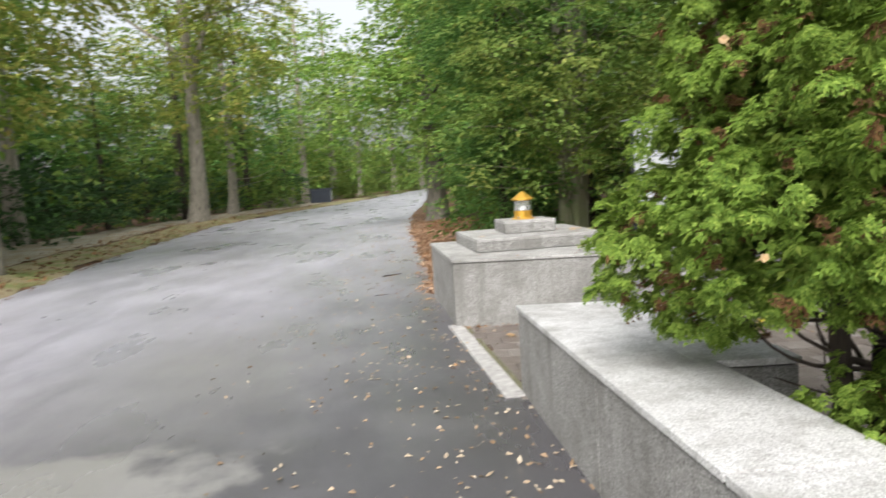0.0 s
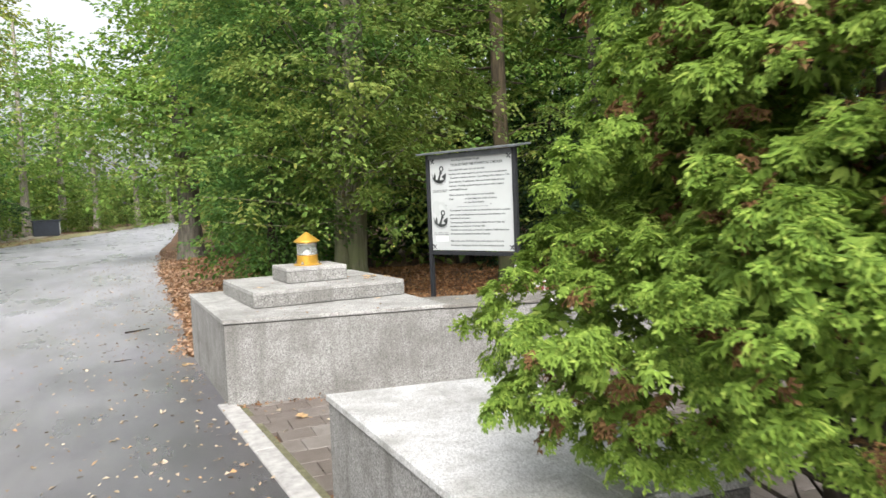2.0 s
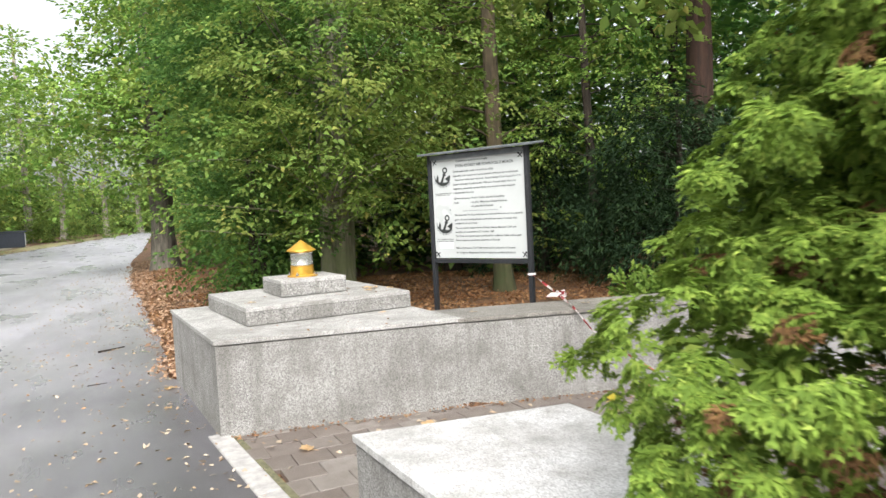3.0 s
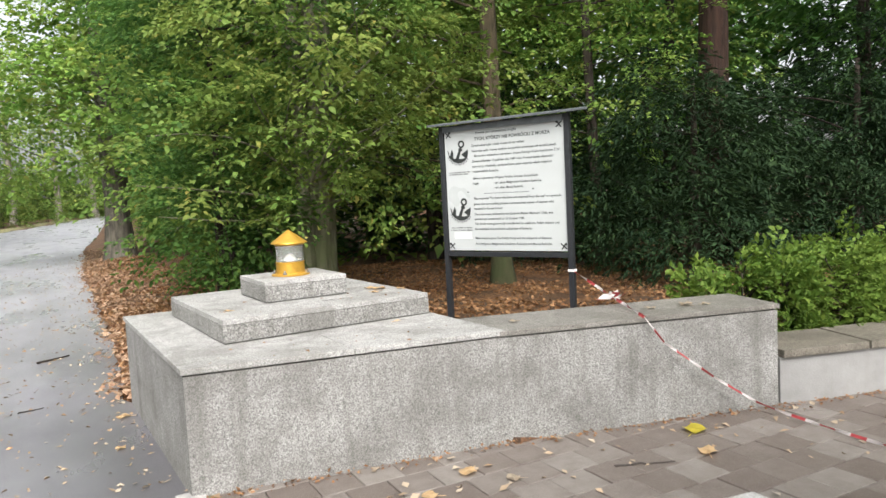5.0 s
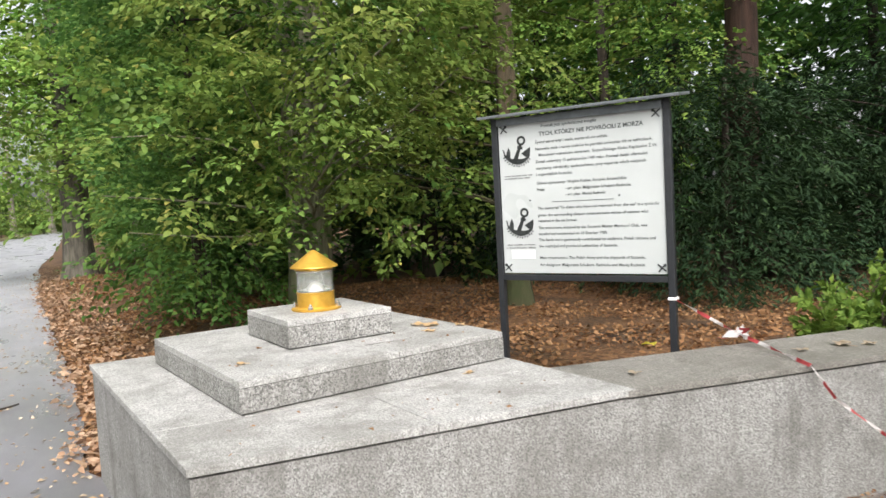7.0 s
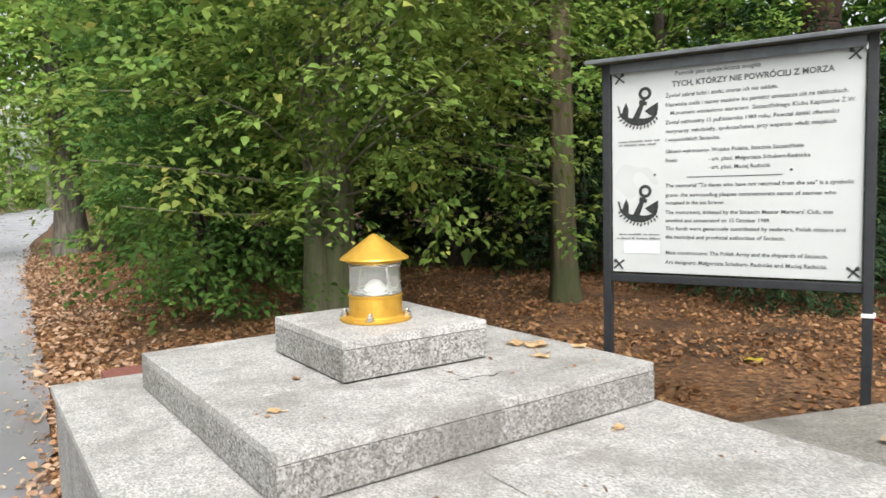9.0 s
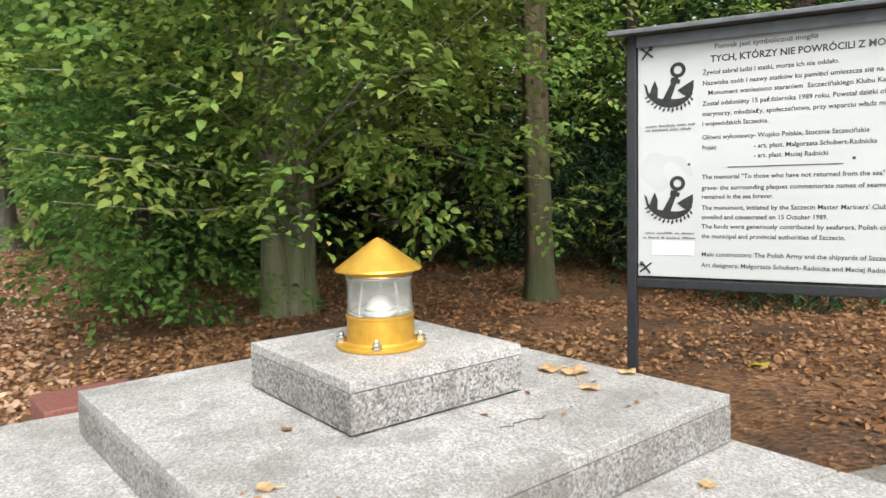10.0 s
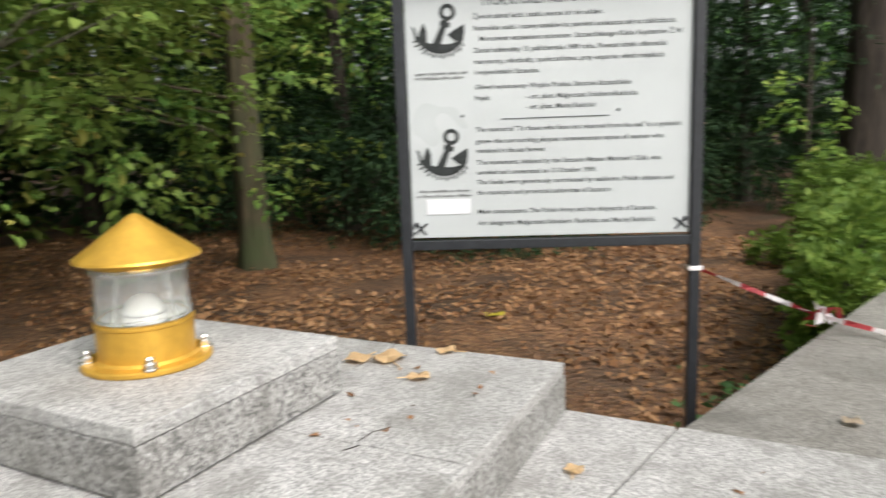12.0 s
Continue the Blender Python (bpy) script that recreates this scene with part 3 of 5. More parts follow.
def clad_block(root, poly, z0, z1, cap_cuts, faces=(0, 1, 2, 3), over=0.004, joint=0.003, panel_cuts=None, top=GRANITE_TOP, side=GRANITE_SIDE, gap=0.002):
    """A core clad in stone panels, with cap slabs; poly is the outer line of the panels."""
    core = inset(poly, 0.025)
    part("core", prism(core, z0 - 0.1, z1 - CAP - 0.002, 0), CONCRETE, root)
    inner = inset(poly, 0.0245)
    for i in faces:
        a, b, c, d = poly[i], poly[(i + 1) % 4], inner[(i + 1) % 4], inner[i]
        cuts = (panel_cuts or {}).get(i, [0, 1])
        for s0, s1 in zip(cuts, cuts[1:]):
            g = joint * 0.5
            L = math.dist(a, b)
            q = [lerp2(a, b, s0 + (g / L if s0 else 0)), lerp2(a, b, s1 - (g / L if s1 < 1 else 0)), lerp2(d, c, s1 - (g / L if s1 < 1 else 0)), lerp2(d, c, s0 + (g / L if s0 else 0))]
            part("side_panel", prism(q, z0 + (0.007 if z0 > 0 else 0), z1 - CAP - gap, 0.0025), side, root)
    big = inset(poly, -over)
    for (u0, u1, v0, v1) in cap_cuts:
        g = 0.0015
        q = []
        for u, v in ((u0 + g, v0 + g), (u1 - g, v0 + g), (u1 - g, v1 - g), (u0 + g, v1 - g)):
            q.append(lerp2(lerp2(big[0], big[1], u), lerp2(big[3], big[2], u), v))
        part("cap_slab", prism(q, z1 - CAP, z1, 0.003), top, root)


plinth = thing("memorial_plinth", "grey granite-clad memorial plinth beside the road", "plinth", kind="")
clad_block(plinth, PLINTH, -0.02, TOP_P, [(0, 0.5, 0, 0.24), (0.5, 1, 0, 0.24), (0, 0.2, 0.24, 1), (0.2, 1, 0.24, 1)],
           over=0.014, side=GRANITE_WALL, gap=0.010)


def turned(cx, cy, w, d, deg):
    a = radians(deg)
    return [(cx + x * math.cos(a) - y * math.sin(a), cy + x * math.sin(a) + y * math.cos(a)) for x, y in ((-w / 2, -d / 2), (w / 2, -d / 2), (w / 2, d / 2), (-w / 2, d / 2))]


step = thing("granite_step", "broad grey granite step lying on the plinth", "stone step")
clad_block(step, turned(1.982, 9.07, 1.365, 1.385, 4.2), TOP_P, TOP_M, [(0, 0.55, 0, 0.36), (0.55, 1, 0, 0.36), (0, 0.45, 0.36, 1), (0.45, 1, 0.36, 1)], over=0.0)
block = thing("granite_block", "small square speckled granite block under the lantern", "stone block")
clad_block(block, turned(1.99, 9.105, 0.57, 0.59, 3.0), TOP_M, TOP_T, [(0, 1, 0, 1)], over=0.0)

# ---------------------------------------------------------------- walls beside the plinth
WING = [(2.752, 7.611), (4.54, 7.16), (4.66, 7.64), (2.735, 8.135)]
wing = thing("low_wall", "grey granite-clad low wall with a damp stone cap", "wall")
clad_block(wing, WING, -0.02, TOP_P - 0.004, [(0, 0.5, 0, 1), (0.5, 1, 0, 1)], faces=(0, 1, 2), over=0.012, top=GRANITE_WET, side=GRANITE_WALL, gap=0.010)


def edging_wall():
    line = [Vector((4.55, 7.165)), Vector((6.5, 6.62)), Vector((8.5, 5.7)), Vector((11.0, 4.0))]
    root = thing("edging_wall", "low pale concrete edging wall with damp brown slabs", "wall")
    nrm = [Vector((0.27, 0.96)), Vector((0.34, 0.94)), Vector((0.48, 0.87)), Vector((0.56, 0.83))]
    for a, b, na, nb in zip(line, line[1:], nrm, nrm[1:]):
        n = max(1, round((b - a).length / 0.78))
        for k in range(n):
            s0, s1 = k / n + 0.004, (k + 1) / n - 0.004
            p0, p1 = a.lerp(b, s0), a.lerp(b, s1)
            m0, m1 = na.lerp(nb, s0), na.lerp(nb, s1)
            q = [p0 - m0 * 0.02, p1 - m1 * 0.02, p1 + m1 * 0.46, p0 + m0 * 0.46]
            if p0.x < 4.62:
                q[3] = Vector((4.69, 7.63))
                q[0] = Vector((4.575, 7.14))
            part("cap_slab", prism([tuple(v) for v in q], 0.30, 0.352 + 0.004 * (k % 2), 0.006), CONCRETE_WET, root)
        q = [a, b, b + nb * 0.42, a + na * 0.42]
        if a.x < 4.6:
            q[0], q[3] = Vector((4.572, 7.17)), Vector((4.685, 7.59))
        part("body", prism([tuple(v) for v in q], -0.05, 0.298, 0), CONCRETE, root)


edging_wall()

# ---------------------------------------------------------------- wall beside the evergreen
TOP_S = 0.58
near_block = thing("memorial_plinth", "granite block at the paving's entrance, its top painted sky-bright", "plinth")
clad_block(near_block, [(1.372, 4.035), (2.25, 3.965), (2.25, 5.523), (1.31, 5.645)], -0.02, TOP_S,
           [(0, 0.5, 0, 1), (0.5, 1, 0, 1)], over=0.012, top=GRANITE_SKYLIT, side=GRANITE_WALL, gap=0.010)
near_wall = thing("low_wall", "low granite wall along the road, its top painted sky-bright", "wall")
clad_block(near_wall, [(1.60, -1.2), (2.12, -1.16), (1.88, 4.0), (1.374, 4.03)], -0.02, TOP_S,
           [(0, 1, 0, 0.28), (0, 1, 0.28, 0.55), (0, 1, 0.55, 0.78), (0, 1, 0.78, 1)], faces=(0, 1, 3), over=0.012, top=GRANITE_SKYLIT, side=GRANITE_WALL, gap=0.010)

# ---------------------------------------------------------------- lantern
def lantern():
    cx, cy, z = 1.98, 9.09, TOP_T
    root = thing("lantern", "gold-painted round lantern with clear glass on the block", "lantern", (cx, cy, z), 20)
    root.scale = (1, 1, 0.985)
    part("flange", lathe([(0, 0), (0.128, 0), (0.131, 0.003), (0.131, 0.010), (0.127, 0.013), (0.104, 0.014), (0.098, 0.020)], 48), GOLD, root, smooth=False)
    part("body", lathe([(0.098, 0.014), (0.0975, 0.088), (0.100, 0.090), (0.100, 0.096), (0.094, 0.098), (0.0, 0.098)], 48), GOLD, root, smooth=False)
    part("glass", lathe([(0.094, 0.099), (0.098, 0.101), (0.098, 0.113), (0.0945, 0.117), (0.0945, 0.196), (0.098, 0.200), (0.098, 0.2135), (0.091, 0.2135), (0.0905, 0.200), (0.0885, 0.196), (0.0885, 0.117), (0.0905, 0.113), (0.091, 0.1), (0.094, 0.099)], 48), GLASS, root, "clear ribbed glass cylinder", True)
    part("collar", lathe([(0.0, 0.2145), (0.099, 0.2145), (0.1015, 0.216), (0.1015, 0.2285), (0.0, 0.2288)], 48), GOLD, root)
    part("roof", lathe([(0.0, 0.229), (0.112, 0.229), (0.124, 0.2255), (0.1265, 0.228), (0.1245, 0.233), (0.012, 0.3165), (0.0, 0.321)], 48), GOLD, root, "gold-painted conical cap")
    part("reflector", lathe([(0, 0.0982), (0.084, 0.0982), (0.084, 0.1), (0.05, 0.1015), (0, 0.1015)], 32), BULB, root, "pale reflector disc")
    part("lamp_socket", lathe([(0, 0.1018), (0.046, 0.1018), (0.046, 0.1035), (0, 0.104)], 24), CHROME, root)
    part("bulb", lathe([(0, 0.1042), (0.042, 0.1045), (0.043, 0.112), (0.034, 0.130), (0.020, 0.146), (0.0, 0.152)], 24), BULB, root, "white frosted bulb", True)
    for k in range(3):
        a = 2 * math.pi * (k + 0.3) / 3
        rod = tube([(0.068 * math.cos(a), 0.068 * math.sin(a), 0.0985), (0.05 * math.cos(a), 0.05 * math.sin(a), 0.2143)], [0.004, 0.004], 8)
        hang("rod", np_mesh("rod", *rod, CHROME, True), root)
    part("top_plate", lathe([(0, 0.198), (0.045, 0.198), (0.045, 0.2143), (0, 0.2143)], 24), CHROME, root)
    for k in range(4):
        a = 2 * math.pi * k / 4 + 0.60
        bm = lathe([(0.0, 0.0), (0.018, 0.0), (0.018, 0.003), (0.0145, 0.0035), (0.0145, 0.013), (0.0115, 0.0155), (0.008, 0.016), (0.008, 0.023), (0.005, 0.027), (0, 0.028)], 6)
        bmesh.ops.translate(bm, verts=bm.verts[:], vec=(0.116 * math.cos(a), 0.116 * math.sin(a), 0.0132))
        part("bolt", bm, CHROME, root)


lantern()

# ---------------------------------------------------------------- information board
BL, BR = Vector((3.369, 9.297)), Vector((3.835, 8.352))
BOARD_W, BOARD_Z0, BOARD_Z1 = (BR - BL).length, 0.987, 1.955


def text_mesh(words, size, bold=0.0):
    cu = bpy.data.curves.new("text", "FONT")
    cu.body, cu.size, cu.align_x, cu.extrude, cu.offset, cu.resolution_u = words, size, "LEFT", 0.0004, bold, 2
    ob = bpy.data.objects.new("text", cu)
    scene.collection.objects.link(ob)
    dg = bpy.context.evaluated_depsgraph_get()
    me = bpy.data.meshes.new_from_object(ob.evaluated_get(dg))
    bpy.data.objects.remove(ob)
    bpy.data.curves.remove(cu)
    return me


def anchor_mesh(bm, cx, cz, h):
    """A flat leaning anchor with a laurel spray under its arms, standing in the xz plane."""

    def poly(pts):
        bm.faces.new([bm.verts.new((cx + x * h, 0, cz + z * h)) for x, z in pts])

    for k in range(20):
        t0, t1 = 2 * math.pi * k / 20, 2 * math.pi * (k + 1) / 20
        poly([(0.17 + r * math.sin(t), 0.335 + r * math.cos(t)) for r, t in ((0.165, t0), (0.165, t1), (0.085, t1), (0.085, t0))])
    poly([(0.095, 0.20), (-0.20, -0.36), (-0.02, -0.40), (0.185, 0.17)])
    poly([(0.035, 0.19), (0.225, 0.125), (0.205, 0.03), (0.005, 0.085)])
    arc = []
    for k in range(15):
        t = -1.0 + 2.05 * k / 14
        x = -0.02 + 0.50 * math.sin(t) / math.sin(1.05)
        low = 0.16 - 0.62 * math.cos(t) - 0.10 * t * 0.5
        arc.append((x, low, low + 0.20 * (1 - 0.62 * abs(t) / 1.05)))
    for (x0, a0, b0), (x1, a1, b1) in zip(arc, arc[1:]):
        poly([(x0, b0), (x0, a0), (x1, a1), (x1, b1)])
    poly([(-0.44, -0.16), (-0.40, -0.02), (-0.32, 0.15), (-0.255, -0.02), (-0.26, -0.24)])
    poly([(0.16, -0.10), (0.30, -0.01), (0.50, 0.10), (0.50, -0.08), (0.44, -0.25), (0.30, -0.22)])
    for k in range(13):
        x, z, _ = arc[k + 1]
        t = -1.0 + 2.05 * (k + 1) / 14
        ux, uz = math.sin(t * 1.2 - 0.45), -math.cos(t * 1.2 - 0.45)
        d = 0.13 if k % 2 else 0.10
        poly([(x, z + 0.02), (x + ux * d * 0.5 - uz * 0.026, z + uz * d * 0.5 + ux * 0.026), (x + ux * d, z + uz * d), (x + ux * d * 0.5 + uz * 0.026, z + uz * d * 0.5 - ux * 0.026)])
    for k in range(4):
        x, z = -0.45 - 0.02 * k, -0.22 + 0.075 * k
        poly([(x + 0.03, z - 0.03), (x - 0.03, z + 0.03), (x - 0.055, z + 0.10), (x + 0.02, z + 0.04)])


def bars(bm, u0, u1, z, h, rng):
    """One line of unreadable print as word-long bars."""
    x = u0
    while x < u1 - 0.01:
        for _ in range(int(rng.integers(2, 11))):
            if x > u1 - 0.004:
                break
            w, tall = rng.uniform(0.0032, 0.0062), rng.uniform() < 0.35
            k = h * (1.25 if tall else 0.85)
            bmesh.ops.create_cube(bm, size=1, matrix=Matrix.LocRotScale((x + w / 2, 0, z - h / 2 + k / 2), None, (w, 0.0012, k)))
            x += w + 0.0014
        x += 0.0075


def info_board():
    yaw = math.degrees(math.atan2(BR.y - BL.y, BR.x - BL.x))
    mid = (BL + BR) / 2
    root = thing("information_board", "white printed board in a black steel frame with roof", "information board", (mid.x, mid.y, FLOOR - 0.02), yaw)
    w, z0, z1 = BOARD_W / 2, BOARD_Z0 - FLOOR + 0.02, BOARD_Z1 - FLOOR + 0.02
    for s in (-1, 1):
        part("post", box(s * (w + 0.025) - 0.020, s * (w + 0.025) + 0.020, -0.022, 0.022, -0.15, z1 + 0.03, 0.004), BLACK_METAL, root)
    part("bottom_rail", box(-w - 0.004, w + 0.004, -0.02, 0.02, z0 - 0.047, z0 - 0.010, 0.003), BLACK_METAL, root)
    part("top_rail", box(-w - 0.004, w + 0.004, -0.018, 0.02, z1 + 0.002, z1 + 0.028, 0.003), BLACK_METAL, root)
    part("drip_strip", box(-w - 0.002, w + 0.002, -0.030, -0.0185, z1 - 0.022, z1 + 0.022, 0.003), ROOF_GREY, root)
    bm = box(-w - 0.105, w + 0.115, -0.10, 0.16, -0.009, 0.009, 0.004)
    bmesh.ops.transform(bm, matrix=pose(0, 0, z1 + 0.047, 7, 0, 0), verts=bm.verts[:])
    part("roof", bm, ROOF_GREY, root, "grey sheet-metal roof over the board")
    panel = part("panel", box(-w, w, -0.006, 0.006, z0, z1, 0.002), PANEL_WHITE, root, "white board with two anchors and two texts")
    rng = np.random.default_rng(4)
    H, W2 = z1 - z0, BOARD_W

    def X(u):
        return -w + u * W2

    def Z(v):
        return z1 - v * H

    def printed(name, bm, mat, label=""):
        bmesh.ops.recalc_face_normals(bm, faces=bm.faces[:])
        bmesh.ops.translate(bm, verts=bm.verts[:], vec=(0, -0.0078, 0))
        return part(name, bm, mat, panel, label)

    for v in (0.192, 0.664):
        bm = bmesh.new()
        anchor_mesh(bm, X(0.122), Z(v), 0.186)
        bmesh.ops.solidify(bm, geom=bm.faces[:], thickness=0.0008)
        printed("anchor_print", bm, PRINT, "dark grey anchor with a laurel spray")
    for v, u0, u1 in ((0.355, 0.03, 0.22), (0.372, 0.03, 0.21), (0.812, 0.03, 0.22), (0.832, 0.02, 0.22)):
        bm = bmesh.new()
        bars(bm, X(u0), X(u1), Z(v), 0.007, rng)
        printed("caption_line", bm, PRINT_SOFT)
    bm = bmesh.new()
    bmesh.ops.create_cube(bm, size=1, matrix=Matrix.LocRotScale((X(0.525), 0, Z(0.537)), None, (0.38 * W2, 0.0012, 0.003)))
    printed("rule", bm, PRINT)
    for u, v in ((0.747, 0.517), (0.195, 0.521)):
        bm = bmesh.new()
        bmesh.ops.create_cone(bm, cap_ends=True, segments=10, radius1=0.006, radius2=0.006, depth=0.0012, matrix=pose(X(u), 0, Z(v), 90))
        printed("spot", bm, PRINT)
    part("sticker", box(X(0.055), X(0.215), -0.0085, -0.0062, Z(0.905), Z(0.845), 0), STICKER, panel, "white paper sticker")
    lines = (("Pomnik jest symboliczn\u0105 mogi\u0142\u0105", 0.056, 0.283, 0.626, 0.027, 0.0003),
             ("TYCH, KT\u00d3RZY NIE POWR\u00d3CILI Z MORZA", 0.108, 0.27, 0.895, 0.036, 0.0009),
             ("\u017bywio\u0142 zabra\u0142 ludzi i statki, morze ich nie odda\u0142o.", 0.157, 0.242, 0.693, 0.0255, 0.0003),
             ("Nazwiska os\u00f3b i nazwy statk\u00f3w ku pami\u0119ci umieszcza si\u0119 na tabliczkach.", 0.2, 0.242, 0.942, 0.0255, 0.0003),
             ("Monument wzniesiono staraniem  Szczeci\u0144skiego Klubu Kapitan\u00f3w \u017b.W.", 0.24, 0.262, 0.968, 0.0255, 0.0003),
             ("Zosta\u0142 ods\u0142oni\u0119ty 15 pa\u017adziernika 1989 roku. Powsta\u0142 dzi\u0119ki ofiarno\u015bci", 0.283, 0.242, 0.912, 0.0255, 0.0003),
             ("marynarzy, m\u0142odzie\u017cy, spo\u0142ecze\u0144stwa, przy wsparciu w\u0142adz miejskich", 0.325, 0.242, 0.902, 0.0255, 0.0003),
             ("i wojew\u00f3dzkich Szczecina.", 0.365, 0.242, 0.471, 0.0255, 0.0003),
             ("G\u0142\u00f3wni wykonawcy- Wojsko Polskie, Stocznie Szczeci\u0144skie", 0.421, 0.242, 0.79, 0.0255, 0.0003),
             ("Projekt", 0.463, 0.242, 0.293, 0.0255, 0.0003),
             ("- art. plast. Ma\u0142gorzata Schubert-Radnicka", 0.463, 0.424, 0.814, 0.0255, 0.0003),
             ("- art. plast. Maciej Radnicki", 0.502, 0.424, 0.666, 0.0255, 0.0003),
             ("The memorial \"To those who have not returned from the sea\" is a symbolic", 0.584, 0.242, 0.968, 0.0255, 0.0003),
             ("grave- the surrounding plaques commemorate names of seamen who", 0.629, 0.242, 0.908, 0.0255, 0.0003),
             ("remained in the sea forever.", 0.666, 0.242, 0.491, 0.0255, 0.0003),
             ("The monument, initiated by the Szczecin Master Mariners' Club, was", 0.712, 0.242, 0.898, 0.0255, 0.0003),
             ("unveiled and consecrated on 15 October 1989.", 0.751, 0.242, 0.669, 0.0255, 0.0003),
             ("The funds were generously contributed by seafarers, Polish citizens and", 0.79, 0.242, 0.942, 0.0255, 0.0003),
             ("the municipal and provincial authorities of Szczecin.", 0.831, 0.242, 0.727, 0.0255, 0.0003),
             ("Main constructors: The Polish Army and the shipyards of Szczecin.", 0.907, 0.242, 0.882, 0.0255, 0.0003),
             ("Art designers: Ma\u0142gorzata Schubert- Radnicka and Maciej Radnicki.", 0.953, 0.242, 0.882, 0.0255, 0.0003))
    for words, v, u0, u1, size, bold in lines:
        me = text_mesh(words, size, bold)
        me.materials.clear()
        me.materials.append(PRINT)
        xs = [p.co.x for p in me.vertices]
        k = (u1 - u0) * W2 / (max(xs) - min(xs))
        me.transform(Matrix.Translation((X(u0), -0.0068, Z(v))) @ pose(0, 0, 0, 90) @ Matrix.Diagonal((k, 1, 1, 1)))
        hang("lettering", me, panel)
    for u, v, s in ((0.035, 0.045, 1), (0.965, 0.045, -1), (0.03, 0.962, -1), (0.972, 0.962, 1)):
        bm = bmesh.new()
        for ang in (40 * s, -52 * s):
            bmesh.ops.create_cube(bm, size=1, matrix=pose(X(u), -0.008, Z(v), 0, ang, 0) @ Matrix.Diagonal((0.062, 0.004, 0.0075, 1)))
        bmesh.ops.create_uvsphere(bm, u_segments=8, v_segments=6, radius=0.009, matrix=Matrix.Translation((X(u) + 0.016 * s, -0.011, Z(v) + 0.016)))
        part("clip", bm, BLACK_METAL, panel, "small black crossed clip")


info_board()

# ---------------------------------------------------------------- barrier tape
def barrier_tape():
    root = thing("barrier_tape", "red and white plastic tape tied to the board's post", "barrier tape")
    path = [Vector(p) for p in ((3.845, 8.33, 0.85), (3.83, 7.90, 0.705), (3.72, 7.60, 0.675), (3.61, 7.36, 0.660), (3.72, 7.315, 0.50), (4.02, 7.215, 0.26), (4.25, 7.10, 0.09), (4.34, 6.97, 0.035), (4.33, 6.60, 0.022), (4.30, 6.0, 0.02), (4.2, 5.2, 0.02))]
    pts = []
    for i in range(len(path) - 1):
        a, b = path[i], path[i + 1]
        n = max(2, int((b - a).length / 0.045))
        pts += [a.lerp(b, k / n) for k in range(n)]
    pts.append(path[-1])
    for i in range(len(pts) - 1):
        a, b = pts[i], pts[i + 1]
        t0, t1 = 0.9 * math.sin(i * 0.8), 0.9 * math.sin((i + 1) * 0.8)
        d = (b - a).normalized()
        s0 = d.cross(Vector((0, 0, 1))).normalized()
        w0 = (s0 * math.sin(t0) + Vector((0, 0, 1)) * math.cos(t0)) * 0.0095
        w1 = (s0 * math.sin(t1) + Vector((0, 0, 1)) * math.cos(t1)) * 0.0095
        bm = bmesh.new()
        v = [bm.verts.new(p) for p in (a - w0, b - w1, b + w1, a + w0)]
        bm.faces.new(v)
        bmesh.ops.solidify(bm, geom=bm.faces[:], thickness=0.0012)
        part("stripe", bm, TAPE_RED if (i // 2) % 2 == 0 else TAPE_WHITE, root)
    rng = np.random.default_rng(3)
    for k in range(9):
        c = Vector((3.83, 7.89, 0.70)) + Vector(rng.normal(0, 0.02, 3))
        q = Vector(rng.normal(0, 0.036, 3))
        q.z = abs(q.z) * 0.5
        e = Vector(rng.normal(0, 0.016, 3))
        bm = bmesh.new()
        bm.faces.new([bm.verts.new(p) for p in (c - e, c + q - e, c + q + e, c + e)])
        bmesh.ops.solidify(bm, geom=bm.faces[:], thickness=0.0012)
        part("knot_loop", bm, TAPE_WHITE if k % 4 else TAPE_RED, root)
    bm = box(-0.026, 0.026, -0.026, 0.026, 0.838, 0.856, 0.004)
    bmesh.ops.transform(bm, matrix=pose(3.847, 8.328, 0, 0, 0, -63.8), verts=bm.verts[:])
    part("tie", bm, TAPE_WHITE, root)


barrier_tape()

# ---------------------------------------------------------------- red stone behind the plinth
red = thing("stone_block", "squared red granite block lying in leaf litter", "stone block", (1.52, 11.5, 0.05), 4)
part("stone", box(-0.25, 0.25, -0.2, 0.2, -0.1, 0.27, 0.012), RED_STONE, red)

# ---------------------------------------------------------------- evergreen beside the wall


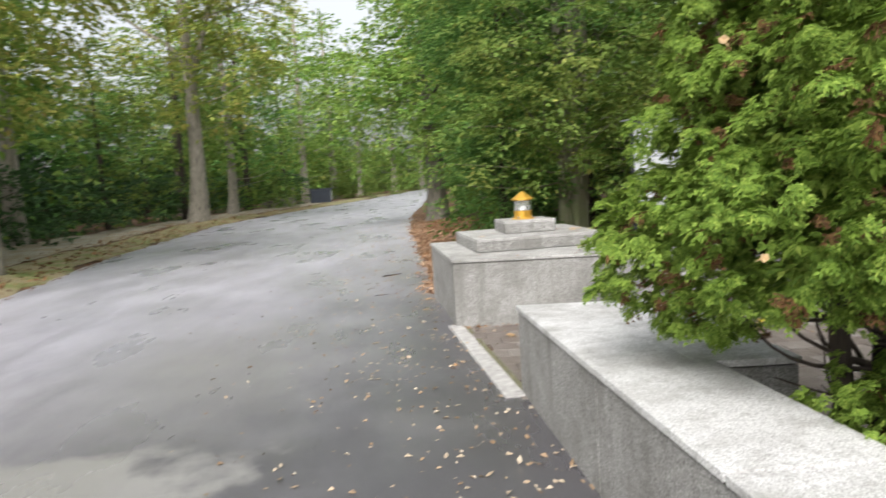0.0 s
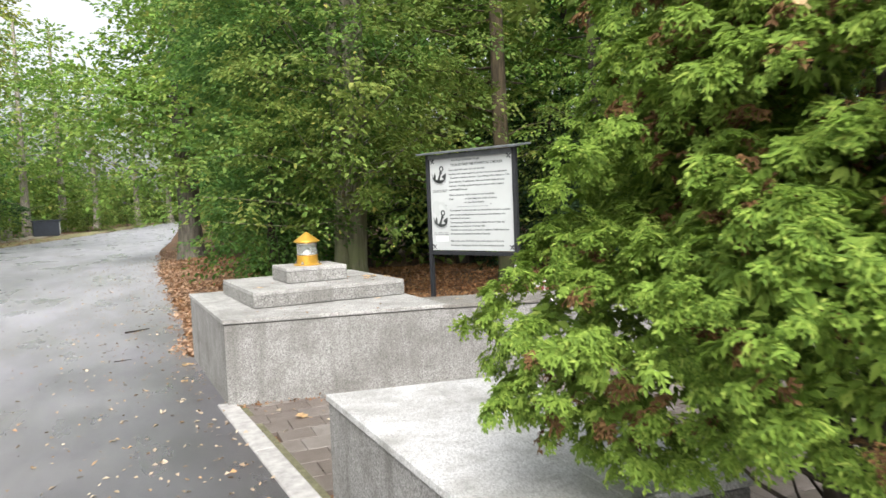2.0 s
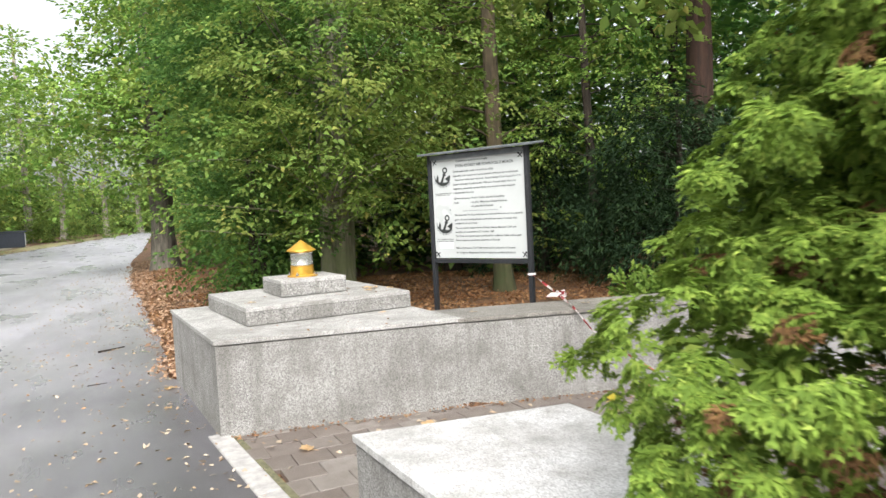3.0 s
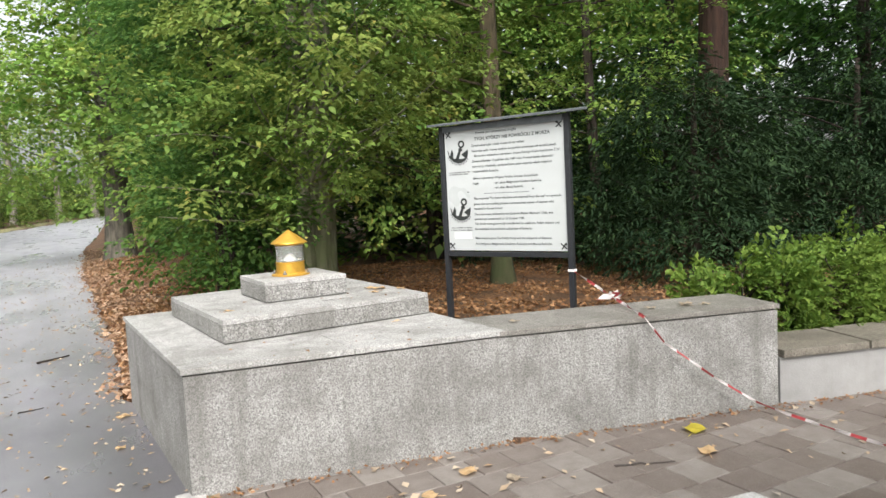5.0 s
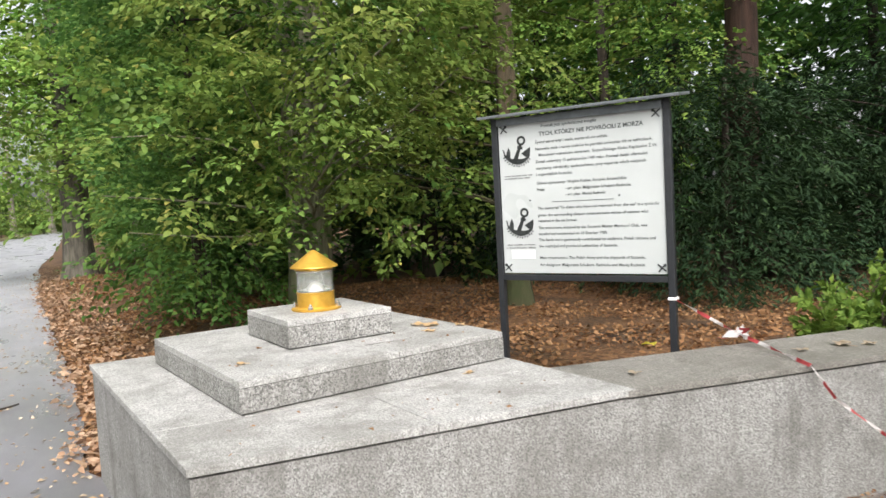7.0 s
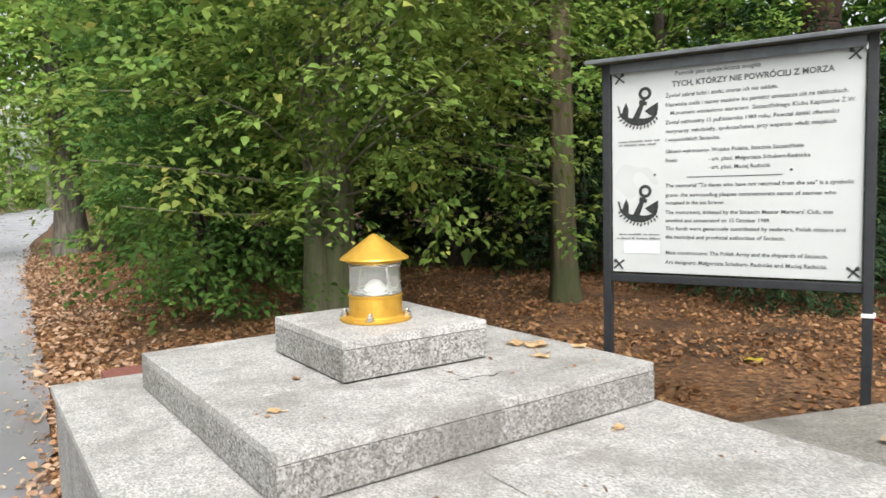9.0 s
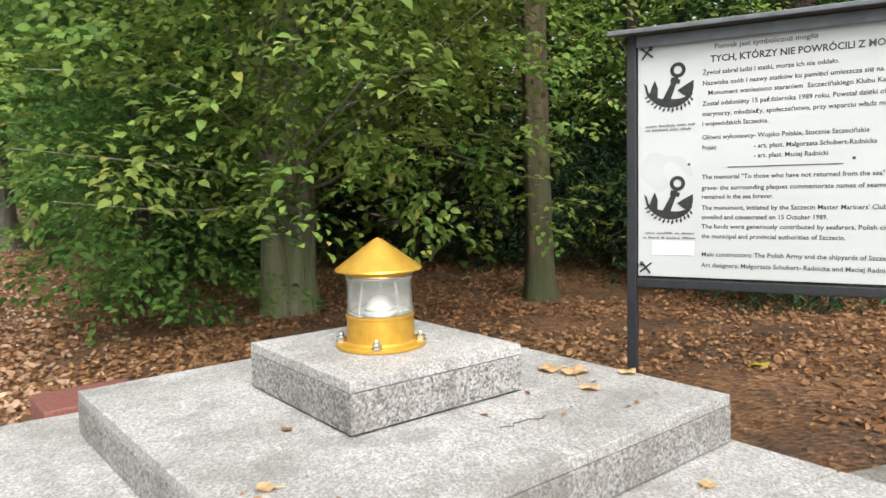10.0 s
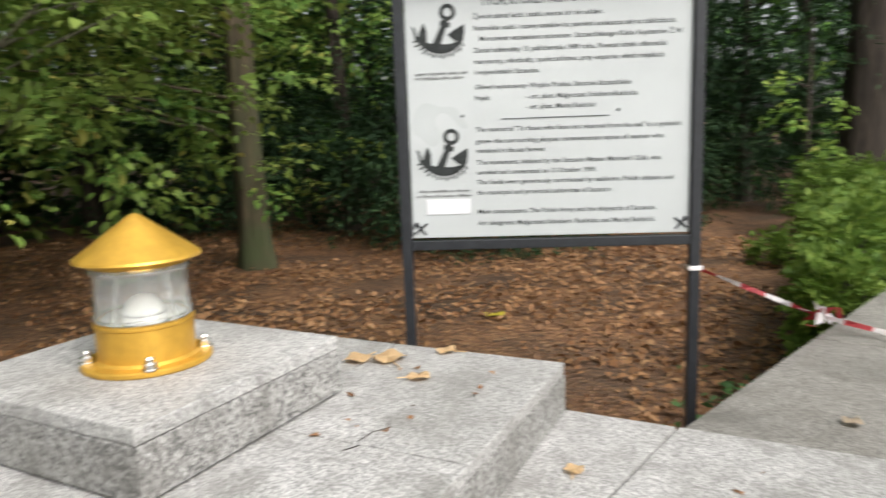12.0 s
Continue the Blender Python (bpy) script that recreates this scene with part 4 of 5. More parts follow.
def thuja():
    rng = np.random.default_rng(11)
    root = thing("thuja", "dense green thuja with some browned fronds", "evergreen", (2.35, 3.55, 0))
    blobs = [(0.06, -0.02, 1.62, 0.76, 0.74, 0.54), (0.08, -0.03, 2.1, 0.70, 0.70, 0.85), (0.10, 0.0, 2.95, 0.55, 0.55, 0.7),
             (-0.52, 0.40, 1.10, 0.42, 0.38, 0.36), (-0.42, -0.20, 1.24, 0.40, 0.40, 0.32), (-0.25, 0.42, 1.45, 0.42, 0.32, 0.36),
             (-0.12, -0.55, 0.56, 0.32, 0.48, 0.20), (0.3, -0.35, 0.55, 0.45, 0.45, 0.20), (-0.10, -1.05, 0.52, 0.30, 0.45, 0.20), (-0.3, -0.70, 1.66, 0.40, 0.35, 0.5),
             (-0.50, 0.06, 1.62, 0.28, 0.32, 0.35), (-0.36, 0.24, 2.0, 0.32, 0.32, 0.4)]
    core = [(x, y, z, rx * 0.86, ry * 0.86, rz * 0.86) for x, y, z, rx, ry, rz in blobs]
    blobs = [(x, y, z, rx + 0.06, ry + 0.06, rz + 0.04) for x, y, z, rx, ry, rz in blobs]
    stems = [trunk_arrays(rng, 3.9 * k, 0.036 * k + 0.012, (lx, ly), (sx, sy), 10, 12, 1.5) for sx, sy, lx, ly, k in
             ((-0.12, 0.10, -0.01, 0.0, 1.0), (0.08, 0.12, 0.03, 0.02, 0.85), (-0.02, -0.12, -0.03, -0.04, 0.8), (0.2, -0.05, 0.06, 0.0, 0.6))]
    for s in stems:
        hang("trunk", np_mesh("trunk", *s, BARK_DARK, True), root)
    arms = []
    for k in range(60):
        a = rng.uniform(0, 2 * np.pi)
        z = rng.uniform(0.5, 1.3)
        r = rng.uniform(0.25, 0.58)
        s = np.linspace(0, 1, 7)[:, None]
        end = np.array([r * math.cos(a), r * math.sin(a), z + rng.uniform(-0.05, 0.35)])
        st = np.array([0.05 * math.cos(a), 0.05 * math.sin(a), z])
        pts = st + (end - st) * s + rng.normal(0, 0.05, 3) * np.sin(np.pi * s) - np.array([0, 0, 0.05]) * np.sin(np.pi * s)
        arms.append(tube(pts, np.linspace(0.012, 0.003, 7), 5))
    hang("twig_tangle", np_mesh("twig_tangle", *join(arms), BARK_DARK, True), root)["kind"] = "stuff"

    def fronds(clumps, fans, shell, reach, where=None, size=0.07, fingers=8, pairs=4):
        """Bunched fans of scaly fingers that lie over one another like shingles, their tips turned down."""
        c, outc = in_blobs(rng, where or blobs, clumps, shell)
        dense = (c[:, 0] < 0.25) | (rng.uniform(0, 1, clumps) < 0.4)
        c, outc, clumps = c[dense], outc[dense], int(dense.sum())
        outc = unit(outc + np.array([0, 0, 0.15]))
        m = clumps * fans
        out = unit(np.repeat(outc, fans, 0) + rng.normal(0, 0.52, (m, 3)))
        big = np.repeat(rng.uniform(0.7, 1.3, clumps), fans)
        p = np.repeat(c, fans, 0) + out * (reach * big * rng.uniform(0.45, 1.0, m))[:, None] - np.repeat(outc, fans, 0) * reach * 0.8
        keep = (p[:, 2] > 0.30) & ~((p[:, 2] < TOP_S + 0.09) & (p[:, 0] < -0.42)) & ~((p[:, 2] < TOP_S + 0.09) & (p[:, 1] > 0.3))
        p, out = p[keep], out[keep]
        m = len(p)
        nor = unit(out * 0.62 + np.array([0, 0, 0.72]) + rng.normal(0, 0.30, (m, 3)))
        tip = out * 0.9 + rng.normal(0, 0.55, (m, 3))
        tip = unit(tip - nor * (tip * nor).sum(1, keepdims=True))
        side = np.cross(nor, tip)
        S = size * rng.uniform(0.65, 1.25, m)
        a = np.linspace(-0.85, 0.85, fingers)[None] + rng.normal(0, 0.10, (m, fingers))
        way = tip[:, None] * np.cos(a)[..., None] + side[:, None] * np.sin(a)[..., None] + rng.normal(0, 0.08, (m, fingers, 3))
        way = unit(way).reshape(-1, 3)
        nor, root_p = np.repeat(nor, fingers, 0), np.repeat(p, fingers, 0)
        L = np.repeat(S, fingers) * (0.62 + 0.38 * np.cos(a)).ravel() * rng.uniform(0.8, 1.2, m * fingers)
        k = len(L)
        across = unit(np.cross(way, nor))
        bend = rng.uniform(0.15, 0.5, k)
        base, ways, lens = [root_p + way * (L * 0.25)[:, None]], [way - nor * 0.2], [L * 0.75]
        for i in range(pairs):
            t = (i + 0.8) / (pairs + 0.6)
            at = root_p + way * (L * t)[:, None] - nor * (L * bend * t * t)[:, None]
            for hand in (-1, 1):
                base.append(at)
                ways.append(way * 0.8 + across * hand * 0.75 - nor * (bend * t)[:, None] + rng.normal(0, 0.12, (k, 3)))
                lens.append(L * (0.36 - 0.15 * t) * rng.uniform(0.8, 1.25, k))
        base, ways, lens = np.concatenate(base), np.concatenate(ways), np.concatenate(lens)
        ups = np.tile(nor, (2 * pairs + 1, 1)) + rng.normal(0, 0.15, (len(base), 3))
        wide = lens * np.where(np.arange(len(lens)) < k, 0.13 if pairs > 1 else 0.34, 0.42) + 0.002
        return leaves(base, ways, ups, lens, wide, 0.25, 0.12)

    hang("foliage", np_mesh("foliage", *join([fronds(1150, 10, 0.90, 0.060, None, 0.056, 5, 3), fronds(190, 10, 0.85, 0.060, blobs[3:6], 0.056, 5, 3), fronds(130, 10, 0.8, 0.060, blobs[6:9], 0.056, 5, 3), fronds(330, 10, 0.92, 0.060, blobs[1:3], 0.060, 5, 3)]), LEAF_THUJA), root)
    hang("inner_foliage", np_mesh("inner_foliage", *join([fronds(640, 9, 0.7, 0.05, core, 0.062, 5, 1), fronds(140, 9, 0.4, 0.05, core[3:6], 0.062, 5, 1)]), LEAF_THUJA), root)
    hang("brown_fronds", np_mesh("brown_fronds", *fronds(520, 4, 0.68, 0.05, None, 0.050, 5, 2), LEAF_THUJA_DEAD), root, "dead brown inner fronds")


thuja()

# ---------------------------------------------------------------- trees along the right of the road
tree("hornbeam_tree", "mossy many-stemmed hornbeam with low leafy sprays", (3.85, 14.2, FLOOR - 0.05), 9.0, 0.17,
     [(-0.9, -2.6, 2.35, 1.3, 1.0, 0.75), (-0.1, -2.3, 2.9, 1.35, 1.2, 1.0), (0.6, -1.6, 2.3, 0.8, 0.8, 0.7), (-1.8, -1.4, 2.05, 1.0, 1.2, 0.9), (0, -0.5, 4.6, 2.8, 2.6, 1.7), (-0.7, -2.9, 3.6, 1.4, 1.2, 1.0), (0.15, -2.6, 1.6, 0.8, 0.6, 0.35), (-0.75, -2.9, 1.35, 0.5, 0.4, 0.3), (0.4, 0.2, 6.8, 2.6, 2.6, 1.8)],
     1050, 40, 0.72, 0.076, LEAF_MID, BARK_MOSS, 21, stems=((-0.12, 0, -0.022, 0, 0.9), (0.09, 0.05, 0.03, 0.01, 1), (-0.01, -0.10, 0.004, -0.015, 0.8)), limbs=60, fine=True, drop=0.18)
tree("hornbeam_tree", "slim hornbeam with a mossy foot", (6.22, 13.05, FLOOR - 0.05), 12.0, 0.14,
     [(-1.5, 1.4, 2.3, 1.0, 0.8, 0.8), (1.3, 1.4, 2.8, 1.2, 0.8, 0.9), (-0.2, 2.0, 4.4, 2.2, 1.0, 1.3), (0.3, 1.2, 7.2, 2.4, 2.0, 1.5), (-0.35, -0.35, 1.0, 0.45, 0.4, 0.3), (0.3, -0.3, 1.1, 0.35, 0.35, 0.3)],
     640, 34, 0.68, 0.082, LEAF_MID, BARK_BROWN, 22, limbs=40, fine=True)
tree("beech_sapling", "bushy beech sapling with leaves down to the ground", (2.75, 15.6, FLOOR - 0.05), 6.0, 0.07,
     [(0.0, -1.0, 1.2, 1.0, 1.2, 1.1), (0.1, 0.2, 2.5, 1.1, 1.7, 1.3), (0.3, -0.8, 3.9, 1.5, 1.8, 1.3), (0.0, 0, 5.4, 1.5, 1.7, 1.2)],
     850, 40, 0.7, 0.08, LEAF_COOL, BARK_DARK, 23, limbs=40, fine=True)
tree("beech_sapling", "bushy beech sapling with leaves down to the ground", (3.7, 19.5, FLOOR - 0.05), 7.0, 0.08,
     [(0.0, -1.0, 1.4, 1.3, 1.5, 1.3), (0.0, 0.2, 3.0, 1.5, 1.9, 1.5), (-0.2, 0.0, 5.2, 1.9, 2.1, 1.7)],
     850, 24, 0.7, 0.12, LEAF_COOL, BARK_DARK, 24, limbs=30, fine=True)
tree("oak_tree", "old oak with a furrowed trunk beside the road", (1.85, 25.6, FLOOR - 0.05), 14.0, 0.30,
     [(0.6, -1.5, 4.6, 2.4, 2.2, 1.4), (2.0, 0.5, 7.5, 3.6, 3.6, 2.4), (0.3, 0.2, 6.0, 2.2, 2.8, 1.6), (2.2, 0, 10.5, 3.6, 3.8, 2.6), (1.5, -1.5, 3.2, 1.6, 1.6, 1.0), (-1.6, -0.5, 3.2, 1.3, 1.3, 1.0), (-2.4, 0.5, 4.7, 1.6, 1.8, 1.3)],
     1800, 20, 1.0, 0.17, LEAF_BRIGHT, BARK_OAK, 25, stems=((0, 0, 0.005, 0, 1), (0.1, 0.3, 0.03, 0.02, 0.8)), limbs=50, fine=True)
tree("pine_tree", "tall pine with a red-brown trunk", (9.9, 12.3, FLOOR - 0.05), 13.0, 0.25,
     [(0, 0, 8.5, 2.2, 2.2, 2.4), (0.2, -0.2, 11.5, 1.8, 1.8, 1.8)], 500, 20, 0.7, 0.16, LEAF_NEEDLE, BARK_RED, 26, limbs=30)


tree("hornbeam_tree", "hornbeam deep in the wood with layered boughs", (8.6, 13.7, FLOOR - 0.05), 10.0, 0.10,
     [(-0.8, -0.6, 3.0, 1.7, 1.3, 0.8), (0.9, -0.4, 3.7, 1.8, 1.4, 0.9), (0, 0.2, 5.4, 2.6, 2.2, 1.3), (0.5, 0, 7.6, 2.6, 2.4, 1.6)],
     560, 34, 0.8, 0.09, LEAF_BRIGHT, BARK_DARK, 32, limbs=30)


def yew(at, w, h, n, seed):
    rngs = np.random.default_rng(seed)
    blobs = [(rngs.normal(0, 0.25) * w, rngs.normal(0, 0.25) * w, h * z, w * r, w * r, h * 0.22) for z, r in ((0.2, 0.85), (0.42, 0.9), (0.65, 0.75), (0.85, 0.5))]
    return tree("yew_tree", "dark green drooping yew in deep shade", (*at, FLOOR - 0.05), h * 0.95, 0.11, blobs, n, 34, 0.65, 0.11, LEAF_NEEDLE, BARK_DARK, seed, limbs=30, group="yews in the wood", flat=0.4, drop=0.6, category="tree", slim=0.28)


for k, (x, y, w, h) in enumerate(((9.0, 11.9, 1.4, 3.2), (11.4, 10.9, 1.6, 3.4), (13.4, 9.4, 1.8, 3.8), (8.6, 15.4, 1.8, 3.6), (14.2, 12.4, 2.2, 5.0))):
    yew((x, y), w, h, 620, 40 + k)
tree("maple_tree", "maple whose grey-green lower boughs hang out", (13.2, 10.6, FLOOR - 0.05), 10.0, 0.10,
     [(-8.3, -2.2, 4.0, 1.3, 1.2, 0.6), (-6.3, -1.6, 4.9, 1.8, 1.8, 0.9), (-3.0, -0.5, 6.4, 2.2, 2.0, 1.3), (0.2, 0.0, 7.8, 2.4, 2.2, 1.6)],
     520, 18, 0.6, 0.15, LEAF_MID, BARK_DARK, 27, limbs=2)


# ---------------------------------------------------------------- wood behind, and beyond the road
def wood_tree(label, seed, material, bark_material, h, r, low, n=520, leaf=0.27):
    rngs = np.random.default_rng(seed)
    blobs = []
    for z, w in ((low, 0.55), (0.42, 0.8), (0.62, 1.0), (0.82, 0.75)):
        for _ in range(2):
            a = rngs.uniform(0, 6.28)
            blobs.append((0.35 * h * 0.25 * math.cos(a), 0.35 * h * 0.25 * math.sin(a), z * h, w * h * 0.22, w * h * 0.22, h * 0.15))
    return tree("wood_tree", label, (0, 0, -80), h, r, blobs, n, 16, 1.3, leaf, material, bark_material, seed, limbs=24, group="trees of the wood", shell=0.45)


LIGHT = wood_tree("leafy yellow-green tree at the edge of the wood", 61, LEAF_BRIGHT, BARK_GREY, 12.0, 0.22, 0.22, 230)
MIDT = wood_tree("leafy green tree of the wood", 62, LEAF_MID, BARK_DARK, 11.0, 0.18, 0.14, 230)
DARKT = wood_tree("dark leafy tree deep in the wood", 63, LEAF_DARK, BARK_DARK, 10.0, 0.16, 0.10, 230)
rngw = np.random.default_rng(77)
SPOTS = []
for x, y, kind_of, s in (
        # right side, behind the first trees
        (5.0, 18.0, 1, 0.8), (7.5, 17.5, 1, 0.9), (10.5, 17.0, 2, 0.9), (13.5, 16.0, 2, 1.0), (16.5, 14.0, 2, 1.0), (15.5, 9.0, 2, 0.9), (18.0, 6.0, 2, 1.0),
        (4.5, 23.0, 1, 1.0), (8.0, 22.5, 1, 1.0), (12.0, 22.0, 0, 1.1), (16.0, 20.0, 1, 1.1), (5.5, 30.0, 1, 1.1), (10.0, 29.0, 0, 1.2), (15.0, 27.0, 0, 1.2), (20.0, 22.0, 2, 1.2), (22.0, 14.0, 2, 1.2),
        (4.8, 36.0, 0, 1.0), (9.0, 38.0, 1, 1.2), (6.0, 46.0, 0, 1.1), (8.5, 56.0, 0, 1.2), (11.0, 68.0, 0, 1.3), (11.0, 84.0, 0, 1.3), (14.0, 104.0, 0, 1.4), (16.0, 48.0, 1, 1.3), (19.0, 36.0, 2, 1.3),
        # left side
        (-10.5, 9.0, 0, 1.0), (-12.0, 14.5, 0, 1.0), (-10.8, 20.0, 0, 1.0), (-13.5, 22.0, 1, 1.1), (-12.5, 27.0, 0, 1.35), (-15.0, 31.0, 2, 1.0), (-13.0, 36.0, 1, 0.8), (-12.5, 44.0, 1, 0.95), (-16.0, 40.0, 2, 0.75),
        (-14.0, 52.0, 1, 1.1), (-11.0, 60.0, 1, 1.6), (-13.5, 68.0, 2, 1.3), (-9.0, 76.0, 0, 1.6), (-7.0, 88.0, 0, 1.7), (-4.0, 102.0, 0, 1.8), (0.0, 122.0, 0, 1.9), (-12.0, 84.0, 2, 1.4), (-18.0, 56.0, 2, 1.0), (-17.0, 18.0, 2, 1.2), (-10.5, 50.0, 0, 1.4),
        (6.0, 140.0, 0, 2.0), (12.0, 128.0, 0, 1.9), (-10.0, 118.0, 1, 1.5), (20.0, 88.0, 1, 1.5), (19.0, 64.0, 1, 1.4),
        # behind the start of the walk
        (-11.0, -4.0, 1, 1.1), (-11.0, -16.0, 1, 1.2), (9.0, -6.0, 2, 1.1), (14.0, 0.0, 2, 1.1), (7.0, -16.0, 1, 1.2), (-4.0, -40.0, 1, 1.3), (4.0, -44.0, 0, 1.3)):
    SPOTS.append((x, y, kind_of, s))
for k, (x, y, kind_of, s) in enumerate(SPOTS):
    src = (LIGHT, MIDT, DARKT)[kind_of]
    ob = copy_thing(src, pose(x + rngw.normal(0, 0.3), y + rngw.normal(0, 0.4), FLOOR - 0.06, 0, 0, rngw.uniform(0, 360)))
    q = s * rngw.uniform(0.92, 1.1)
    ob.scale = (q, q, q * rngw.uniform(0.92, 1.12))
for src in (LIGHT, MIDT, DARKT):
    for o in (*src.children_recursive, src):
        bpy.data.objects.remove(o)


def undergrowth(at, rx, ry, h, n, material, label, seed, leaf=0.12, reach=0.5):
    blobs = [(0, 0, h * 0.4, rx, ry, h * 0.55), (rx * 0.4, -ry * 0.2, h * 0.5, rx * 0.55, ry * 0.6, h * 0.5), (-rx * 0.4, ry * 0.2, h * 0.45, rx * 0.6, ry * 0.6, h * 0.5)]
    return tree("bush", label, (*at, FLOOR - 0.04), h * 0.6, 0.03, blobs, n, 20, reach, leaf, material, BARK_DARK, seed, limbs=20, category="bush", stems=((0, 0, 0.1, 0, 1), (0.1, 0.1, -0.1, 0.1, 0.9), (-0.1, 0.05, 0, -0.15, 0.8)))


for k, (x, y, rx, ry, h, m) in enumerate(((-11.5, 12, 2.0, 3.0, 2.4, 0), (-12.0, 18, 2.0, 3.0, 2.6, 0), (-13.0, 25, 2.2, 3.5, 2.8, 0), (-14.0, 33, 2.2, 3.5, 3.0, 0), (-14.0, 43, 2.2, 4.0, 3.0, 0), (-13.0, 55, 2.2, 4.5, 3.0, 0), (-10.5, 70, 2.4, 5.0, 3.0, 0), (-7.5, 86, 2.6, 6.0, 3.0, 1),
                                          (5.5, 20, 2.2, 1.2, 2.2, 0), (9.0, 19, 2.4, 1.2, 2.4, 0), (13.0, 18, 2.4, 1.4, 2.6, 0), (17.0, 12, 1.6, 2.4, 2.8, 0), (4.6, 29, 1.6, 3.0, 2.4, 1), (5.6, 40, 1.6, 4.0, 2.4, 1), (8.0, 54, 2.0, 5.0, 2.6, 1), (11.0, 78, 2.5, 8.0, 3.0, 1), (17.0, 5.0, 2.0, 2.5, 2.4, 0), (-4.5, 84, 2.6, 5.0, 3.4, 1), (-1.0, 101, 3.0, 5.0, 3.6, 1), (4.0, 126, 4.0, 5.0, 4.0, 1), (10.0, 116, 3.0, 5.0, 4.0, 1), (8.5, 92, 2.4, 6.0, 3.6, 1), (6.2, 66, 2.0, 6.0, 3.2, 1), (-9.5, 58, 2.0, 4.0, 2.8, 1), (14.0, 112, 4.0, 5.0, 4.0, 1))):
    # Bushes of sort 0 take the darkened leaf: the hollow's shade, painted.
    undergrowth((x, y), rx, ry, h, 170, (LEAF_DIM, LEAF_MID)[m], "bushes filling the wood's edge, leaves darkened for shade" if m == 0 else "green bushes along the road", 90 + k, 0.2, 0.8)


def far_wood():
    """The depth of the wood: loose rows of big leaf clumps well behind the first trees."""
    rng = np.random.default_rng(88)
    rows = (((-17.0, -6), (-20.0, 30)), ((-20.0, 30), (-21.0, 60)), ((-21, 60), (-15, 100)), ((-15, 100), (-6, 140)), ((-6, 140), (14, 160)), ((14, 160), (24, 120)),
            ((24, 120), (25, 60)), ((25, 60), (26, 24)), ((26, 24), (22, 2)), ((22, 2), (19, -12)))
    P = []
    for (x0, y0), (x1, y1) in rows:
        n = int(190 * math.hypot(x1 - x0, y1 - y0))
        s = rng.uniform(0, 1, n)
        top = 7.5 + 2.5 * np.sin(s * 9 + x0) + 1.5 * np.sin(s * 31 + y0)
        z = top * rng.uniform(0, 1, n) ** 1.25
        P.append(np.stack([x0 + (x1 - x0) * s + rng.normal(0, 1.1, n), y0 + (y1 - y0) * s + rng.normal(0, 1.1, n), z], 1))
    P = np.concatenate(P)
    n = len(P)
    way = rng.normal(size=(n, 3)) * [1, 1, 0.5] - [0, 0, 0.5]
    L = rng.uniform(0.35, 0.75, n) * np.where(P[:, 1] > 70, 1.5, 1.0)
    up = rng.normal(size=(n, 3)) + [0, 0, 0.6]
    # Nearer rows take near-black yew colour, so the wood's deep shade is painted in.
    for sel, mat, label in ((P[:, 1] < 70, LEAF_NEEDLE, "thicket deep in the wood, shade painted into its leaves"), (P[:, 1] >= 70, LEAF_MID, "distant green trees where the road bends away")):
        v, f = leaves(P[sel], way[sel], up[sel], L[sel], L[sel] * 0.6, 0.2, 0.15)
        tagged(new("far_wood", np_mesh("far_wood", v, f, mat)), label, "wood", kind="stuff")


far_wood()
tree("pine_tree", "thick-trunked old pine in the wood", (11.6, 7.75, FLOOR - 0.05), 14.0, 0.36,
     [(0, 0, 9.5, 2.4, 2.4, 2.4), (0.2, -0.2, 12.5, 2.0, 2.0, 1.8)], 300, 18, 0.8, 0.2, LEAF_NEEDLE, BARK_DARK, 30, limbs=20)
tree("sapling", "small maple sapling with lime-green leaves", (10.6, 8.35, FLOOR - 0.05), 2.6, 0.03,
     [(0, 0, 1.55, 0.28, 0.28, 0.3), (0.1, -0.1, 1.15, 0.22, 0.22, 0.25)], 24, 12, 0.28, 0.10, LEAF_BRIGHT, BARK_DARK, 31, limbs=10)
forked = tree("roadside_tree", "tall grey-trunked forking tree with yellowing leaves on the verge", (-9.6, 38.5, FLOOR - 0.05), 17.0, 0.43,
              [(0.9, -1.2, 5.3, 1.6, 1.2, 0.8), (-1.6, -1.0, 6.4, 1.5, 1.3, 0.7), (2.6, -1.0, 7.6, 2.0, 1.8, 1.0), (-1.2, -0.5, 8.8, 2.0, 1.8, 1.0), (3.0, 0, 10.2, 2.6, 2.4, 1.5), (0.5, 0, 12.5, 3.6, 3.2, 2.0), (1.0, 0, 15.5, 3.2, 3.0, 1.8)],
              720, 16, 1.1, 0.28, LEAF_TURNING, BARK_GREY, 28, limbs=40)
for pts, r in ((((0, 0, 6.9), (0.5, 0, 8.2), (1.1, 0.1, 9.9), (1.7, 0.0, 12.0), (2.2, 0.2, 14.5)), 0.22), (((0, 0, 8.0), (-0.8, 0, 9.0), (-2.0, -0.2, 9.8), (-3.4, 0.0, 10.9)), 0.14)):
    hang("bough", np_mesh("bough", *tube(np.array(pts, float), np.linspace(r, 0.05, len(pts)), 8), BARK_GREY, True), forked)
tree("roadside_tree", "slim grey-trunked tree on the verge", (-7.5, 15.6, FLOOR - 0.05), 11.0, 0.17,
     [(-0.5, 0, 4.2, 2.4, 2.4, 1.3), (0.3, 0, 6.4, 2.8, 2.8, 1.7), (0, 0, 9.0, 2.4, 2.4, 1.8), (-1.5, -1, 2.6, 1.2, 1.4, 0.7)], 900, 18, 0.9, 0.16, LEAF_TURNING, BARK_GREY, 29, limbs=30)


